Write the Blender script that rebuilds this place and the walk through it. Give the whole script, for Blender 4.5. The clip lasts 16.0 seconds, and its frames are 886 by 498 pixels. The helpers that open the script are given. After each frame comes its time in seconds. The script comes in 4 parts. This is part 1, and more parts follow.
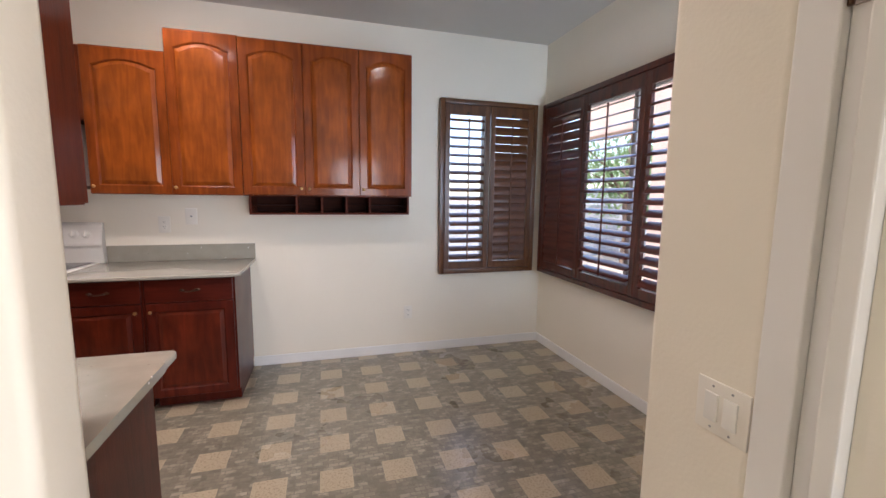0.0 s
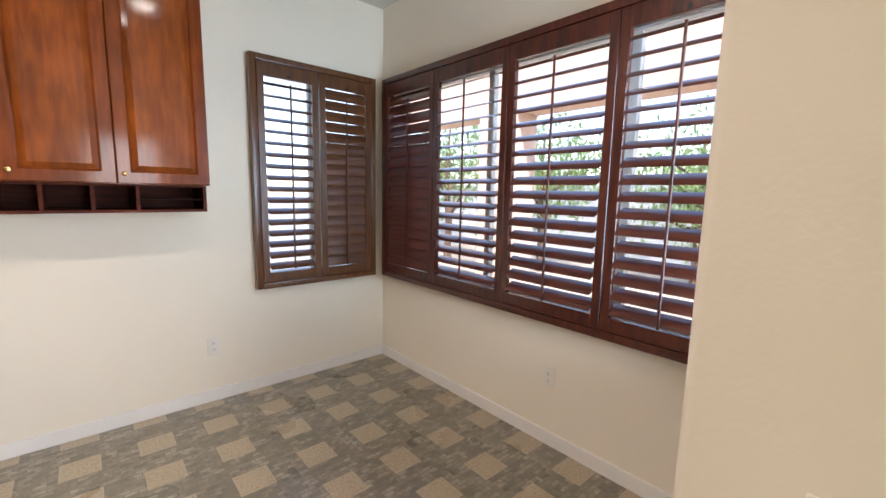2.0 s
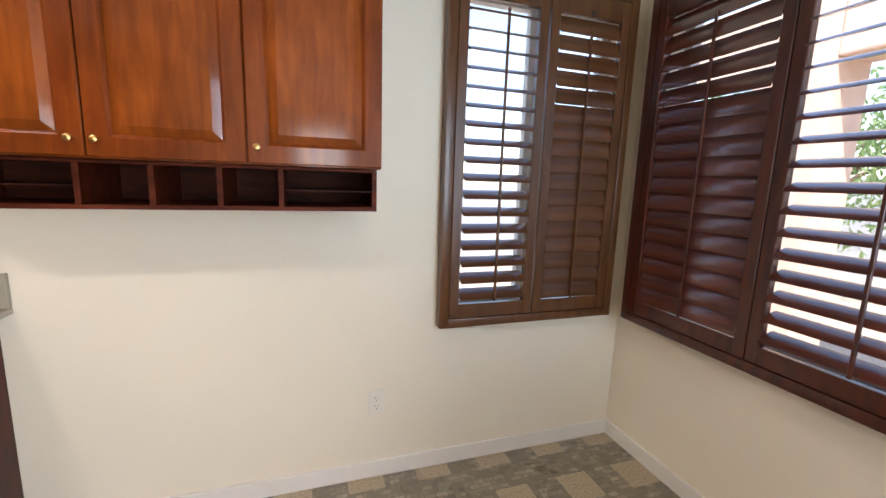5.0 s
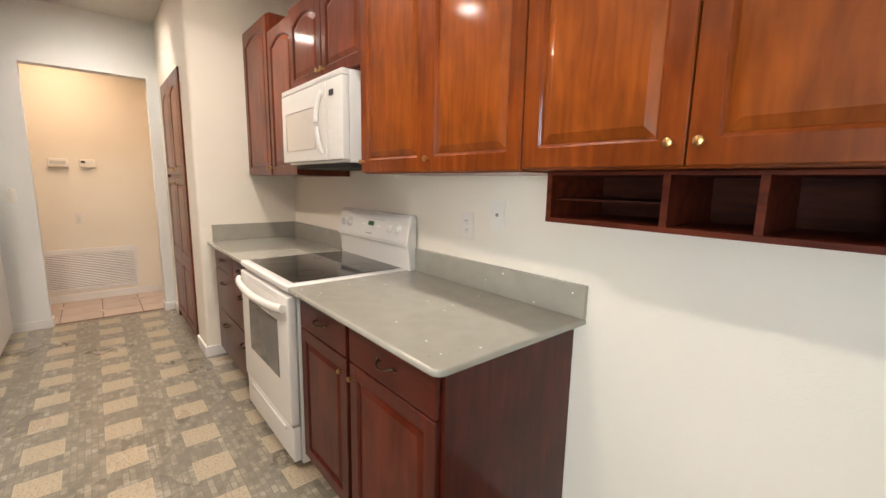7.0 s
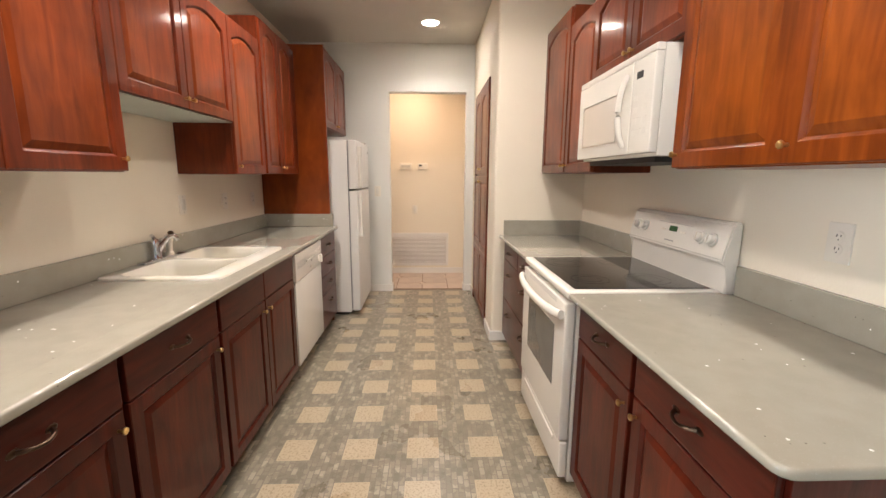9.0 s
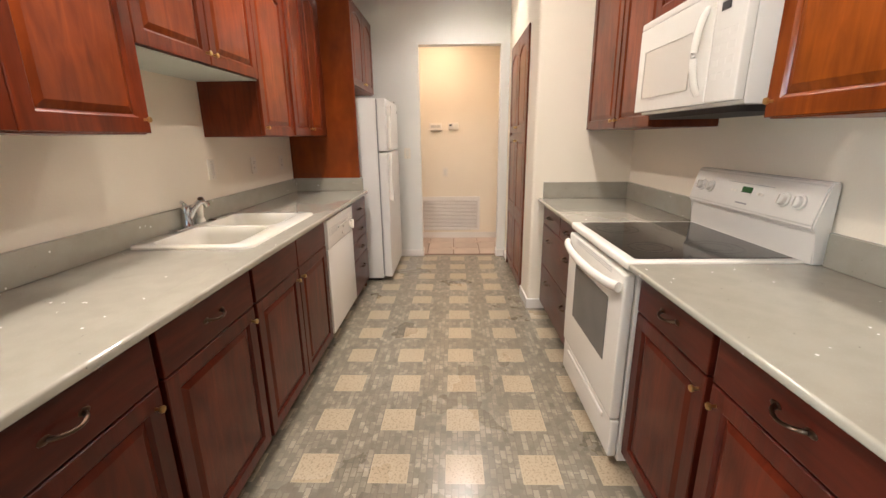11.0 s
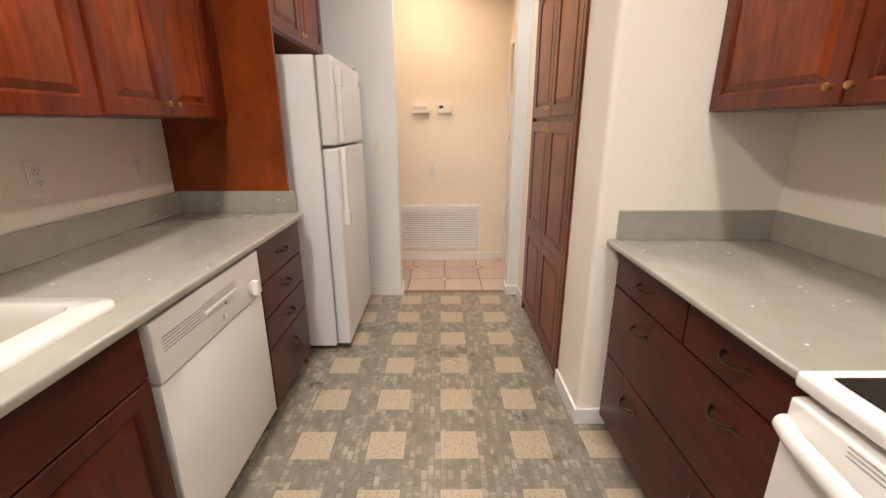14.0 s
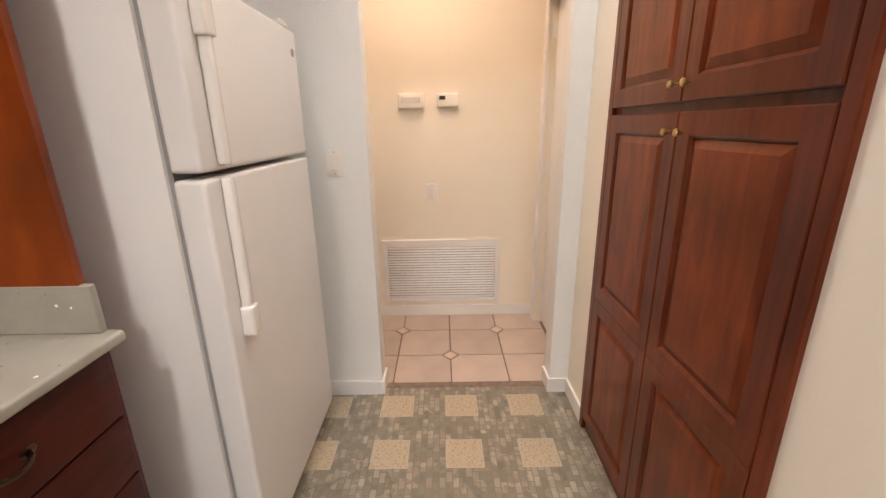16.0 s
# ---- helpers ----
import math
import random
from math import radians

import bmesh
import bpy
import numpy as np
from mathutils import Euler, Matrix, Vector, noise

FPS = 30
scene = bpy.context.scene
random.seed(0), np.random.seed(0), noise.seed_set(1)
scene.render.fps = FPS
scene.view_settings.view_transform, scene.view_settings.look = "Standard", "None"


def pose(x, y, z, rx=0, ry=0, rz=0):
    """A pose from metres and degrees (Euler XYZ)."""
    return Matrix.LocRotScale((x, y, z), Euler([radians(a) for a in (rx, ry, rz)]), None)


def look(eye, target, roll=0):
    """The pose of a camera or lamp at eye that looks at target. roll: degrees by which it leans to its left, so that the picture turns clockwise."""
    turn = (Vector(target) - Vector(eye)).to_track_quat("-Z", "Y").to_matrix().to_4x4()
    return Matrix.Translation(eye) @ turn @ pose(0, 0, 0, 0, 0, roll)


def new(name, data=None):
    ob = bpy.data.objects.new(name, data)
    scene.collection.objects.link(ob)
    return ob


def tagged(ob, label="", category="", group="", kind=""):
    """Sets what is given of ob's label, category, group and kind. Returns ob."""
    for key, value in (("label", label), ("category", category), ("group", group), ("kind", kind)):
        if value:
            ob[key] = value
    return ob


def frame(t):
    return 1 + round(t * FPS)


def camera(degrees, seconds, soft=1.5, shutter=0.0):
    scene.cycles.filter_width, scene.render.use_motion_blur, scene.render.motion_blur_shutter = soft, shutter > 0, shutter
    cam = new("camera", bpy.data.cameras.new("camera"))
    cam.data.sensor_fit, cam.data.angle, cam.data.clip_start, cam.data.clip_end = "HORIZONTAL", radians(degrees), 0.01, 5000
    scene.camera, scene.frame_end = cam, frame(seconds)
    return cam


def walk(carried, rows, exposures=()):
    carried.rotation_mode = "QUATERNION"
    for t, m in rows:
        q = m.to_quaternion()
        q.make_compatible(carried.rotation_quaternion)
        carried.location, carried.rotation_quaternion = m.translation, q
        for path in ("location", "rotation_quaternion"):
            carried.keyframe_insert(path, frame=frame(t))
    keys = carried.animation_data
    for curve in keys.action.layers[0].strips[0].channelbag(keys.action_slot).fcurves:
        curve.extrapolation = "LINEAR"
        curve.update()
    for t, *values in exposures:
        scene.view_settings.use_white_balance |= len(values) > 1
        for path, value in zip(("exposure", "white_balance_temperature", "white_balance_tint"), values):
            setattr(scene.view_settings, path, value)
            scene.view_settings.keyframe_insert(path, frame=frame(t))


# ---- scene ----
cam = camera(94.0, 16.0)
PATH = [
    (0, (-2.024, -3.626, 1.429), (-1.468, -1.722, 1.178), 0.7),
    (0.5, (-1.983, -3.459, 1.423), (-1.321, -1.589, 1.166), 0.7),
    (1, (-1.93, -3.327, 1.418), (-1.09, -1.531, 1.159), 0.8),
    (1.5, (-1.929, -3.139, 1.398), (-0.861, -1.468, 1.141), 0.7),
    (2, (-1.89, -2.962, 1.416), (-0.582, -1.473, 1.145), 1.2),
    (2.5, (-1.811, -2.75, 1.382), (-0.3, -1.47, 1.103), 1.2),
    (3, (-1.768, -2.571, 1.395), (-0.122, -1.473, 1.105), 1.5),
    (3.2, (-1.773, -2.481, 1.389), (-0.097, -1.427, 1.1), 1.4),
    (5.3, (-1.571, -1.672, 1.395), (-1.307, 0.286, 1.086), 1.7),
    (5.5, (-1.597, -1.61, 1.393), (-1.583, 0.368, 1.094), 1.6),
    (6, (-1.673, -1.477, 1.384), (-2.249, 0.417, 1.1), 1.6),
    (6.5, (-1.698, -1.348, 1.381), (-2.799, 0.295, 1.085), 1.5),
    (7, (-1.801, -1.314, 1.387), (-3.311, -0.041, 1.07), 1.1),
    (7.5, (-1.923, -1.337, 1.391), (-3.692, -0.463, 1.063), 1.1),
    (8, (-1.972, -1.309, 1.394), (-3.876, -0.792, 1.062), 0.9),
    (8.5, (-1.978, -1.283, 1.398), (-3.932, -1.033, 1.054), 0.5),
    (9, (-1.97, -1.276, 1.391), (-3.939, -1.201, 1.043), 0.3),
    (9.5, (-1.961, -1.295, 1.392), (-3.927, -1.307, 1.025), -0.2),
    (12, (-2.478, -1.347, 1.368), (-4.388, -1.365, 0.774), -0.5),
    (12.5, (-2.755, -1.344, 1.37), (-4.661, -1.348, 0.766), -0.4),
    (13, (-3.053, -1.361, 1.36), (-4.961, -1.362, 0.762), -0.3),
    (13.5, (-3.347, -1.391, 1.372), (-5.258, -1.387, 0.78), -0.1),
    (14, (-3.67, -1.376, 1.372), (-5.585, -1.368, 0.796), -0.1),
    (14.5, (-3.999, -1.393, 1.359), (-5.917, -1.384, 0.793), 0.0),
    (15, (-4.31, -1.427, 1.373), (-6.229, -1.421, 0.809), -0.2),
    (15.5, (-4.655, -1.389, 1.369), (-6.573, -1.4, 0.803), -0.6),
    (16, (-5.008, -1.376, 1.365), (-6.924, -1.381, 0.791), -0.9),
]
walk(cam, [(t, look(eye, target, roll)) for t, eye, target, roll in PATH], [(0.0, 1.92, 6300, 20), (1.0, 2.12, 6550, 19), (3.0, 2.25, 6500, 14), (5.5, 2.22, 6800, 16), (7.0, 2.37, 6500, 11), (9.0, 2.42, 6600, 12), (12.5, 2.45, 6450, 12), (16.0, 2.47, 6300, 14)])

# ---- world, sun, lamps ----
world = bpy.data.worlds.new("sky")
scene.world = world
world.use_nodes = True
wn = world.node_tree
sky = wn.nodes.new("ShaderNodeTexSky")
sky.sky_type = "NISHITA"
sky.sun_disc = False
sky.sun_elevation, sky.sun_rotation = radians(58), radians(215)
wn.links.new(sky.outputs[0], wn.nodes["Background"].inputs[0])
wn.nodes["Background"].inputs[1].default_value = 0.15
sun_data = bpy.data.lights.new("sun", "SUN")
sun_data.energy, sun_data.angle, sun_data.color = 3.2, radians(0.5), (1.0, 0.94, 0.85)
sun = new("sun", sun_data)
sun.matrix_world = pose(0, 0, 8) @ look((0, 0, 0), (0.36, 0.42, -0.9))

# x, y and watts of the recessed lights; last two unseen, added to brighten the sink wall
DOWNLIGHTS = [(-6.24, -1.245, 1.7), (-4.55, -2.05, 3.7), (-2.95, -2.05, 3.6), (-1.40, -2.07, 1.0), (-4.55, -0.78, 1.9), (-2.95, -0.78, 1.7)]


def lamp(name, x, y, z, watts, colour, size):
    data = bpy.data.lights.new(name, "AREA")
    data.shape, data.size, data.energy, data.color = "DISK", size, watts, colour
    data.spread = radians(135)
    ob = new(name, data)
    ob.matrix_world = look((x, y, z), (x, y + 0.001, z - 1))
    return ob


for lx, ly, watts in DOWNLIGHTS:
    lamp("downlight_lamp", lx, ly, 2.822, watts, (1.0, 0.905, 0.85), 0.2)
lamp("hall_lamp", -7.28, -1.5, 2.80, 2.6, (1.0, 0.68, 0.47), 0.6)

daylight = bpy.data.lights.new("entry_daylight", "AREA")
daylight.shape, daylight.size, daylight.size_y, daylight.energy, daylight.color = "RECTANGLE", 1.8, 2.1, 34.0, (0.90, 0.95, 1.0)
new("entry_daylight", daylight).matrix_world = look((-0.80, -6.95, 1.15), (-0.95, -5.0, 1.15))

sidelight = bpy.data.lights.new("nook_window_daylight", "AREA")
sidelight.shape, sidelight.size, sidelight.size_y, sidelight.energy, sidelight.color = "RECTANGLE", 0.66, 1.4, 20.0, (0.62, 0.82, 1.0)
new("nook_window_daylight", sidelight).matrix_world = look((-0.5, -2.80, 1.5), (-0.5, -1.0, 1.5))

# ---- materials ----


def material(name, colour, rough=0.5, metal=0.0, dark=None, scale=8.0, stretch=(1, 1, 1), bump=0.0, bump_scale=60.0,
             coat=0.0, spread=(0.35, 0.65), detail=4.0, coat_rough=0.08, random=0.0, distortion=0.0, rough_var=0.0, specular=0.5, blotch=0.0):
    """Principled material: two colours mixed by stretched noise, a second fine noise for relief."""
    m = bpy.data.materials.new(name)
    m.use_nodes = True
    nt = m.node_tree
    p = nt.nodes["Principled BSDF"]
    p.inputs["Roughness"].default_value, p.inputs["Metallic"].default_value = rough, metal
    p.inputs["Coat Weight"].default_value, p.inputs["Coat Roughness"].default_value = coat, coat_rough
    p.inputs["Specular IOR Level"].default_value = specular
    tc = nt.nodes.new("ShaderNodeTexCoord")
    mp = nt.nodes.new("ShaderNodeMapping")
    mp.inputs["Scale"].default_value = stretch
    nt.links.new(tc.outputs["Object"], mp.inputs[0])
    n1 = nt.nodes.new("ShaderNodeTexNoise")
    n1.inputs["Scale"].default_value, n1.inputs["Detail"].default_value = scale, detail
    n1.inputs["Distortion"].default_value = distortion
    nt.links.new(mp.outputs[0], n1.inputs["Vector"])
    ramp = nt.nodes.new("ShaderNodeValToRGB")
    ramp.color_ramp.elements[0].position, ramp.color_ramp.elements[1].position = spread
    ramp.color_ramp.elements[0].color = (*(dark or [c * 0.85 for c in colour]), 1)
    ramp.color_ramp.elements[1].color = (*colour, 1)
    nt.links.new(n1.outputs[0], ramp.inputs[0])
    out = ramp.outputs[0]
    if random:
        info = nt.nodes.new("ShaderNodeObjectInfo")
        hsv = nt.nodes.new("ShaderNodeHueSaturation")
        mr = nt.nodes.new("ShaderNodeMapRange")
        mr.inputs[3].default_value, mr.inputs[4].default_value = 1 - random, 1 + random
        nt.links.new(info.outputs["Random"], mr.inputs[0])
        nt.links.new(mr.outputs[0], hsv.inputs["Value"])
        nt.links.new(out, hsv.inputs["Color"])
        out = hsv.outputs[0]
    if blotch:
        n4 = nt.nodes.new("ShaderNodeTexNoise")
        n4.inputs["Scale"].default_value, n4.inputs["Detail"].default_value = 4.0, 4.0
        nt.links.new(tc.outputs["Object"], n4.inputs["Vector"])
        mr4 = nt.nodes.new("ShaderNodeMapRange")
        mr4.inputs[1].default_value, mr4.inputs[2].default_value = 0.3, 0.7
        mr4.inputs[3].default_value, mr4.inputs[4].default_value = 1 - blotch, 1 + blotch
        nt.links.new(n4.outputs[0], mr4.inputs[0])
        hsv4 = nt.nodes.new("ShaderNodeHueSaturation")
        nt.links.new(mr4.outputs[0], hsv4.inputs["Value"])
        nt.links.new(out, hsv4.inputs["Color"])
        out = hsv4.outputs[0]
    nt.links.new(out, p.inputs["Base Color"])
    if rough_var:
        n3 = nt.nodes.new("ShaderNodeTexNoise")
        n3.inputs["Scale"].default_value = 3.0
        nt.links.new(tc.outputs["Object"], n3.inputs["Vector"])
        mr = nt.nodes.new("ShaderNodeMapRange")
        mr.inputs[3].default_value, mr.inputs[4].default_value = rough - rough_var, rough + rough_var
        nt.links.new(n3.outputs[0], mr.inputs[0])
        nt.links.new(mr.outputs[0], p.inputs["Roughness"])
    if bump:
        n2 = nt.nodes.new("ShaderNodeTexNoise")
        n2.inputs["Scale"].default_value, n2.inputs["Detail"].default_value = bump_scale, 3
        nt.links.new(mp.outputs[0] if stretch != (1, 1, 1) else tc.outputs["Object"], n2.inputs["Vector"])
        b = nt.nodes.new("ShaderNodeBump")
        b.inputs["Strength"].default_value, b.inputs["Distance"].default_value = bump, 0.003
        nt.links.new(n2.outputs[0], b.inputs["Height"])
        nt.links.new(b.outputs[0], p.inputs["Normal"])
    return m


CHERRY = dict(specular=0.12, scale=5.0, spread=(0.26, 0.78), detail=6.0, coat=0.42, bump=0.10, bump_scale=30.0, distortion=0.6, coat_rough=0.10, rough_var=0.08, blotch=0.28)
M_WOOD = material("cherry_wood", (0.245, 0.0540, 0.0070), 0.34, dark=(0.120, 0.0220, 0.0035), stretch=(7, 7, 0.8), **CHERRY)
M_WOOD_H = material("cherry_wood_across", (0.110, 0.0175, 0.0060), 0.34, dark=(0.050, 0.0072, 0.003), stretch=(0.8, 7, 7), **CHERRY)
M_PANEL = material("cherry_panel", (0.290, 0.0700, 0.0080), 0.36, dark=(0.150, 0.0310, 0.0045), stretch=(6, 6, 0.9), **CHERRY)
# Base cabinets: redder cherry with the shade below the worktops put into it.
SHADED_CHERRY = dict(CHERRY, specular=0.12, coat=0.3)
M_BASE = material("shaded_cherry_wood", (0.092, 0.0130, 0.0060), 0.34, dark=(0.042, 0.0058, 0.003), stretch=(7, 7, 0.8), **SHADED_CHERRY)
M_BASE_H = material("shaded_cherry_across", (0.086, 0.0122, 0.0060), 0.34, dark=(0.040, 0.0055, 0.003), stretch=(0.8, 7, 7), **SHADED_CHERRY)
M_BASE_PANEL = material("shaded_cherry_panel", (0.112, 0.0170, 0.0060), 0.36, dark=(0.050, 0.0072, 0.003), stretch=(6, 6, 0.9), **SHADED_CHERRY)
# Same cherry, browner and darker: reflections and light tint put into the colour.
M_DIM_CHERRY = material("dim_lit_cherry_wood", (0.155, 0.0310, 0.0095), 0.34, dark=(0.084, 0.0150, 0.005), stretch=(7, 7, 0.8), **CHERRY)
M_DIM_CHERRY_PANEL = material("dim_lit_cherry_panel", (0.225, 0.0450, 0.0110), 0.36, dark=(0.110, 0.0205, 0.006), stretch=(6, 6, 0.9), **CHERRY)
# Sink-side uppers: the cherry again, with their dimmer light put into the colour.
M_MID = material("half_lit_cherry_wood", (0.180, 0.0300, 0.0080), 0.34, dark=(0.084, 0.0128, 0.004), stretch=(7, 7, 0.8), **CHERRY)
M_MID_PANEL = material("half_lit_cherry_panel", (0.245, 0.0470, 0.0085), 0.36, dark=(0.125, 0.0205, 0.005), stretch=(6, 6, 0.9), **CHERRY)
M_VENEER = material("cherry_veneer", (0.225, 0.046, 0.0065), 0.34, dark=(0.150, 0.027, 0.0045), stretch=(2.5, 2.5, 0.8), **CHERRY)
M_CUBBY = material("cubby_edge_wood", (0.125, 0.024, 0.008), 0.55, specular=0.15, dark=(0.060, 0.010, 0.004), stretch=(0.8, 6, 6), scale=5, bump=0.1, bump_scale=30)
# Cubby back and little shelves: the recess's shade is put into this darker colour.
M_INSIDE = material("shaded_cubby_wood", (0.060, 0.014, 0.006), 0.6, specular=0.12, dark=(0.028, 0.006, 0.003), stretch=(1, 6, 6), scale=6)
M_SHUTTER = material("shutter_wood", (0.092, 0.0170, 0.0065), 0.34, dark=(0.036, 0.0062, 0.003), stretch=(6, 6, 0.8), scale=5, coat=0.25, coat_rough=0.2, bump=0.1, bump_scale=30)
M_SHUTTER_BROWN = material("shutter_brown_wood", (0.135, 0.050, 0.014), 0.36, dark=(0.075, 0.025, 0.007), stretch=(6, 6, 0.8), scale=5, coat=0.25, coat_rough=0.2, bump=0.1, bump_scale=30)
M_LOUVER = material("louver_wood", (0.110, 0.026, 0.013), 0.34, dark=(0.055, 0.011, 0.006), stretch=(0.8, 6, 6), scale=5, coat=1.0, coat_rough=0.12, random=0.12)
M_LOUVER_BROWN = material("louver_brown_wood", (0.130, 0.047, 0.015), 0.34, dark=(0.07, 0.022, 0.007), stretch=(0.8, 6, 6), scale=5, coat=0.7, coat_rough=0.2, random=0.12)
M_WALL = material("wall_paint", (0.845, 0.780, 0.650), 0.62, dark=(0.82, 0.755, 0.625), scale=1.3, bump=0.2, bump_scale=95)
M_WALL_PALE = material("pale_wall_paint", (0.78, 0.79, 0.755), 0.62, dark=(0.75, 0.76, 0.72), scale=1.3, bump=0.28, bump_scale=95)
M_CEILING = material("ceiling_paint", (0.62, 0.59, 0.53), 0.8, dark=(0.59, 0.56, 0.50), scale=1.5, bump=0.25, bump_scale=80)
M_TRIM = material("trim_paint", (0.82, 0.80, 0.76), 0.35, dark=(0.78, 0.76, 0.71), scale=3)
M_WHITE = material("white_enamel", (0.81, 0.79, 0.725), 0.22, dark=(0.78, 0.76, 0.695), scale=2, coat=0.3)
M_FRIDGE = material("fridge_enamel", (0.78, 0.77, 0.73), 0.34, dark=(0.75, 0.74, 0.70), scale=2, bump=0.12, bump_scale=220)
M_PLASTIC = material("white_plastic", (0.82, 0.775, 0.675), 0.4, dark=(0.78, 0.74, 0.66), scale=4)
M_SINK = material("sink_enamel", (0.64, 0.62, 0.56), 0.16, dark=(0.60, 0.565, 0.455), scale=4, coat=0.4)
M_MELAMINE = material("melamine", (0.50, 0.54, 0.49), 0.5, dark=(0.46, 0.50, 0.45), scale=4)
M_GREY = material("grey_plastic", (0.30, 0.30, 0.29), 0.4)
M_DARK = material("dark_gap", (0.018, 0.016, 0.015), 0.6)
M_BLACK_GLASS = material("black_glass", (0.012, 0.012, 0.013), 0.06, dark=(0.009, 0.009, 0.010), coat=0.15, coat_rough=0.02, specular=0.4)
M_RING = material("burner_ring", (0.045, 0.045, 0.045), 0.25)
M_OVEN_GLASS = material("oven_glass", (0.13, 0.13, 0.125), 0.12, dark=(0.10, 0.10, 0.10), scale=3)
M_MW_GLASS = material("microwave_glass", (0.66, 0.62, 0.55), 0.08, dark=(0.63, 0.59, 0.52), scale=2)
M_BRASS = material("brass", (0.66, 0.43, 0.17), 0.28, metal=1.0)
M_BRONZE = material("bronze", (0.11, 0.068, 0.045), 0.28, metal=1.0)
M_CHROME = material("chrome", (0.75, 0.76, 0.78), 0.08, metal=1.0)
M_DISPLAY = material("green_display", (0.02, 0.07, 0.02), 0.15)
M_DISPLAY.node_tree.nodes["Principled BSDF"].inputs["Emission Color"].default_value = (0.02, 0.16, 0.02, 1)
M_DISPLAY.node_tree.nodes["Principled BSDF"].inputs["Emission Strength"].default_value = 0.02
M_SLOT = material("outlet_slot", (0.03, 0.03, 0.03), 0.5)
M_STUCCO = material("pink_stucco", (0.62, 0.45, 0.36), 0.9, dark=(0.55, 0.40, 0.32), scale=3, bump=0.5, bump_scale=40)
M_BLOCK = material("block_wall", (0.40, 0.42, 0.45), 0.9, dark=(0.34, 0.36, 0.39), scale=2, bump=0.5, bump_scale=30)
M_GROUND = material("gravel", (0.42, 0.36, 0.29), 0.95, dark=(0.30, 0.26, 0.21), scale=25, bump=0.6, bump_scale=60)
M_BARK = material("bark", (0.16, 0.11, 0.08), 0.9, dark=(0.09, 0.06, 0.045), scale=10, bump=0.6, bump_scale=30)
M_LEAF = material("leaf", (0.20, 0.29, 0.13), 0.5, dark=(0.12, 0.19, 0.08), scale=4)
leaf_tree = M_LEAF.node_tree
leaf_back = leaf_tree.nodes.new("ShaderNodeBsdfTranslucent")
leaf_back.inputs["Color"].default_value = (0.30, 0.42, 0.18, 1)
leaf_mix = leaf_tree.nodes.new("ShaderNodeMixShader")
leaf_mix.inputs[0].default_value = 0.5
leaf_tree.links.new(leaf_tree.nodes["Principled BSDF"].outputs[0], leaf_mix.inputs[1])
leaf_tree.links.new(leaf_back.outputs[0], leaf_mix.inputs[2])
leaf_tree.links.new(leaf_mix.outputs[0], leaf_tree.nodes["Material Output"].inputs[0])
M_TERRA = material("ceramic_tile", (0.53, 0.425, 0.345), 0.35, dark=(0.43, 0.345, 0.285), scale=5, spread=(0.3, 0.7), random=0.12, bump=0.1, bump_scale=30)
M_INSET = material("ceramic_inset", (0.60, 0.49, 0.40), 0.35, dark=(0.52, 0.42, 0.34), scale=6)
M_GROUT = material("grout", (0.24, 0.17, 0.13), 0.9, dark=(0.17, 0.12, 0.09), scale=30)
M_VINYL_FRAME = material("window_vinyl", (0.74, 0.73, 0.70), 0.4)
M_VENT_BACK = material("vent_back", (0.46, 0.41, 0.36), 0.6)
# Darker copy of the white plastic, with the shade of recesses put into it.
M_SHADED = material("shaded_plastic", (0.60, 0.57, 0.51), 0.4)
M_LENS = bpy.data.materials.new("lamp_lens")
M_LENS.use_nodes = True
M_LENS.node_tree.nodes["Principled BSDF"].inputs["Emission Color"].default_value = (1.0, 0.93, 0.82, 1)
M_LENS.node_tree.nodes["Principled BSDF"].inputs["Emission Strength"].default_value = 20.0
M_GLASS = bpy.data.materials.new("window_glass")
M_GLASS.use_nodes = True
gp = M_GLASS.node_tree.nodes["Principled BSDF"]
gp.inputs["Transmission Weight"].default_value, gp.inputs["Roughness"].default_value, gp.inputs["IOR"].default_value = 1.0, 0.0, 1.05


def counter_material():
    """Grey-green solid surface with pale and dark flecks."""
    m = material("solid_surface", (0.356, 0.336, 0.275), 0.15, dark=(0.330, 0.310, 0.252), scale=14, rough_var=0.04, coat=0.6, coat_rough=0.05)
    nt = m.node_tree
    p = nt.nodes["Principled BSDF"]
    base = p.inputs["Base Color"].links[0].from_socket
    tc = nt.nodes.new("ShaderNodeTexCoord")
    for size, cut, colour in ((30.0, 0.06, (0.85, 0.83, 0.78, 1)), (46.0, 0.05, (0.17, 0.155, 0.12, 1)), (210.0, 0.10, (0.38, 0.375, 0.32, 1))):
        v = nt.nodes.new("ShaderNodeTexVoronoi")
        v.inputs["Scale"].default_value = size
        nt.links.new(tc.outputs["Object"], v.inputs["Vector"])
        less = nt.nodes.new("ShaderNodeMath")
        less.operation = "LESS_THAN"
        less.inputs[1].default_value = cut * 2
        nt.links.new(v.outputs["Distance"], less.inputs[0])
        pick = nt.nodes.new("ShaderNodeSeparateColor")
        nt.links.new(v.outputs["Color"], pick.inputs[0])
        some = nt.nodes.new("ShaderNodeMath")
        some.operation = "GREATER_THAN"
        some.inputs[1].default_value = 0.86 if size < 100 else 0.5
        nt.links.new(pick.outputs[0], some.inputs[0])
        both = nt.nodes.new("ShaderNodeMath")
        both.operation = "MULTIPLY"
        nt.links.new(less.outputs[0], both.inputs[0])
        nt.links.new(some.outputs[0], both.inputs[1])
        mix = nt.nodes.new("ShaderNodeMix")
        mix.data_type = "RGBA"
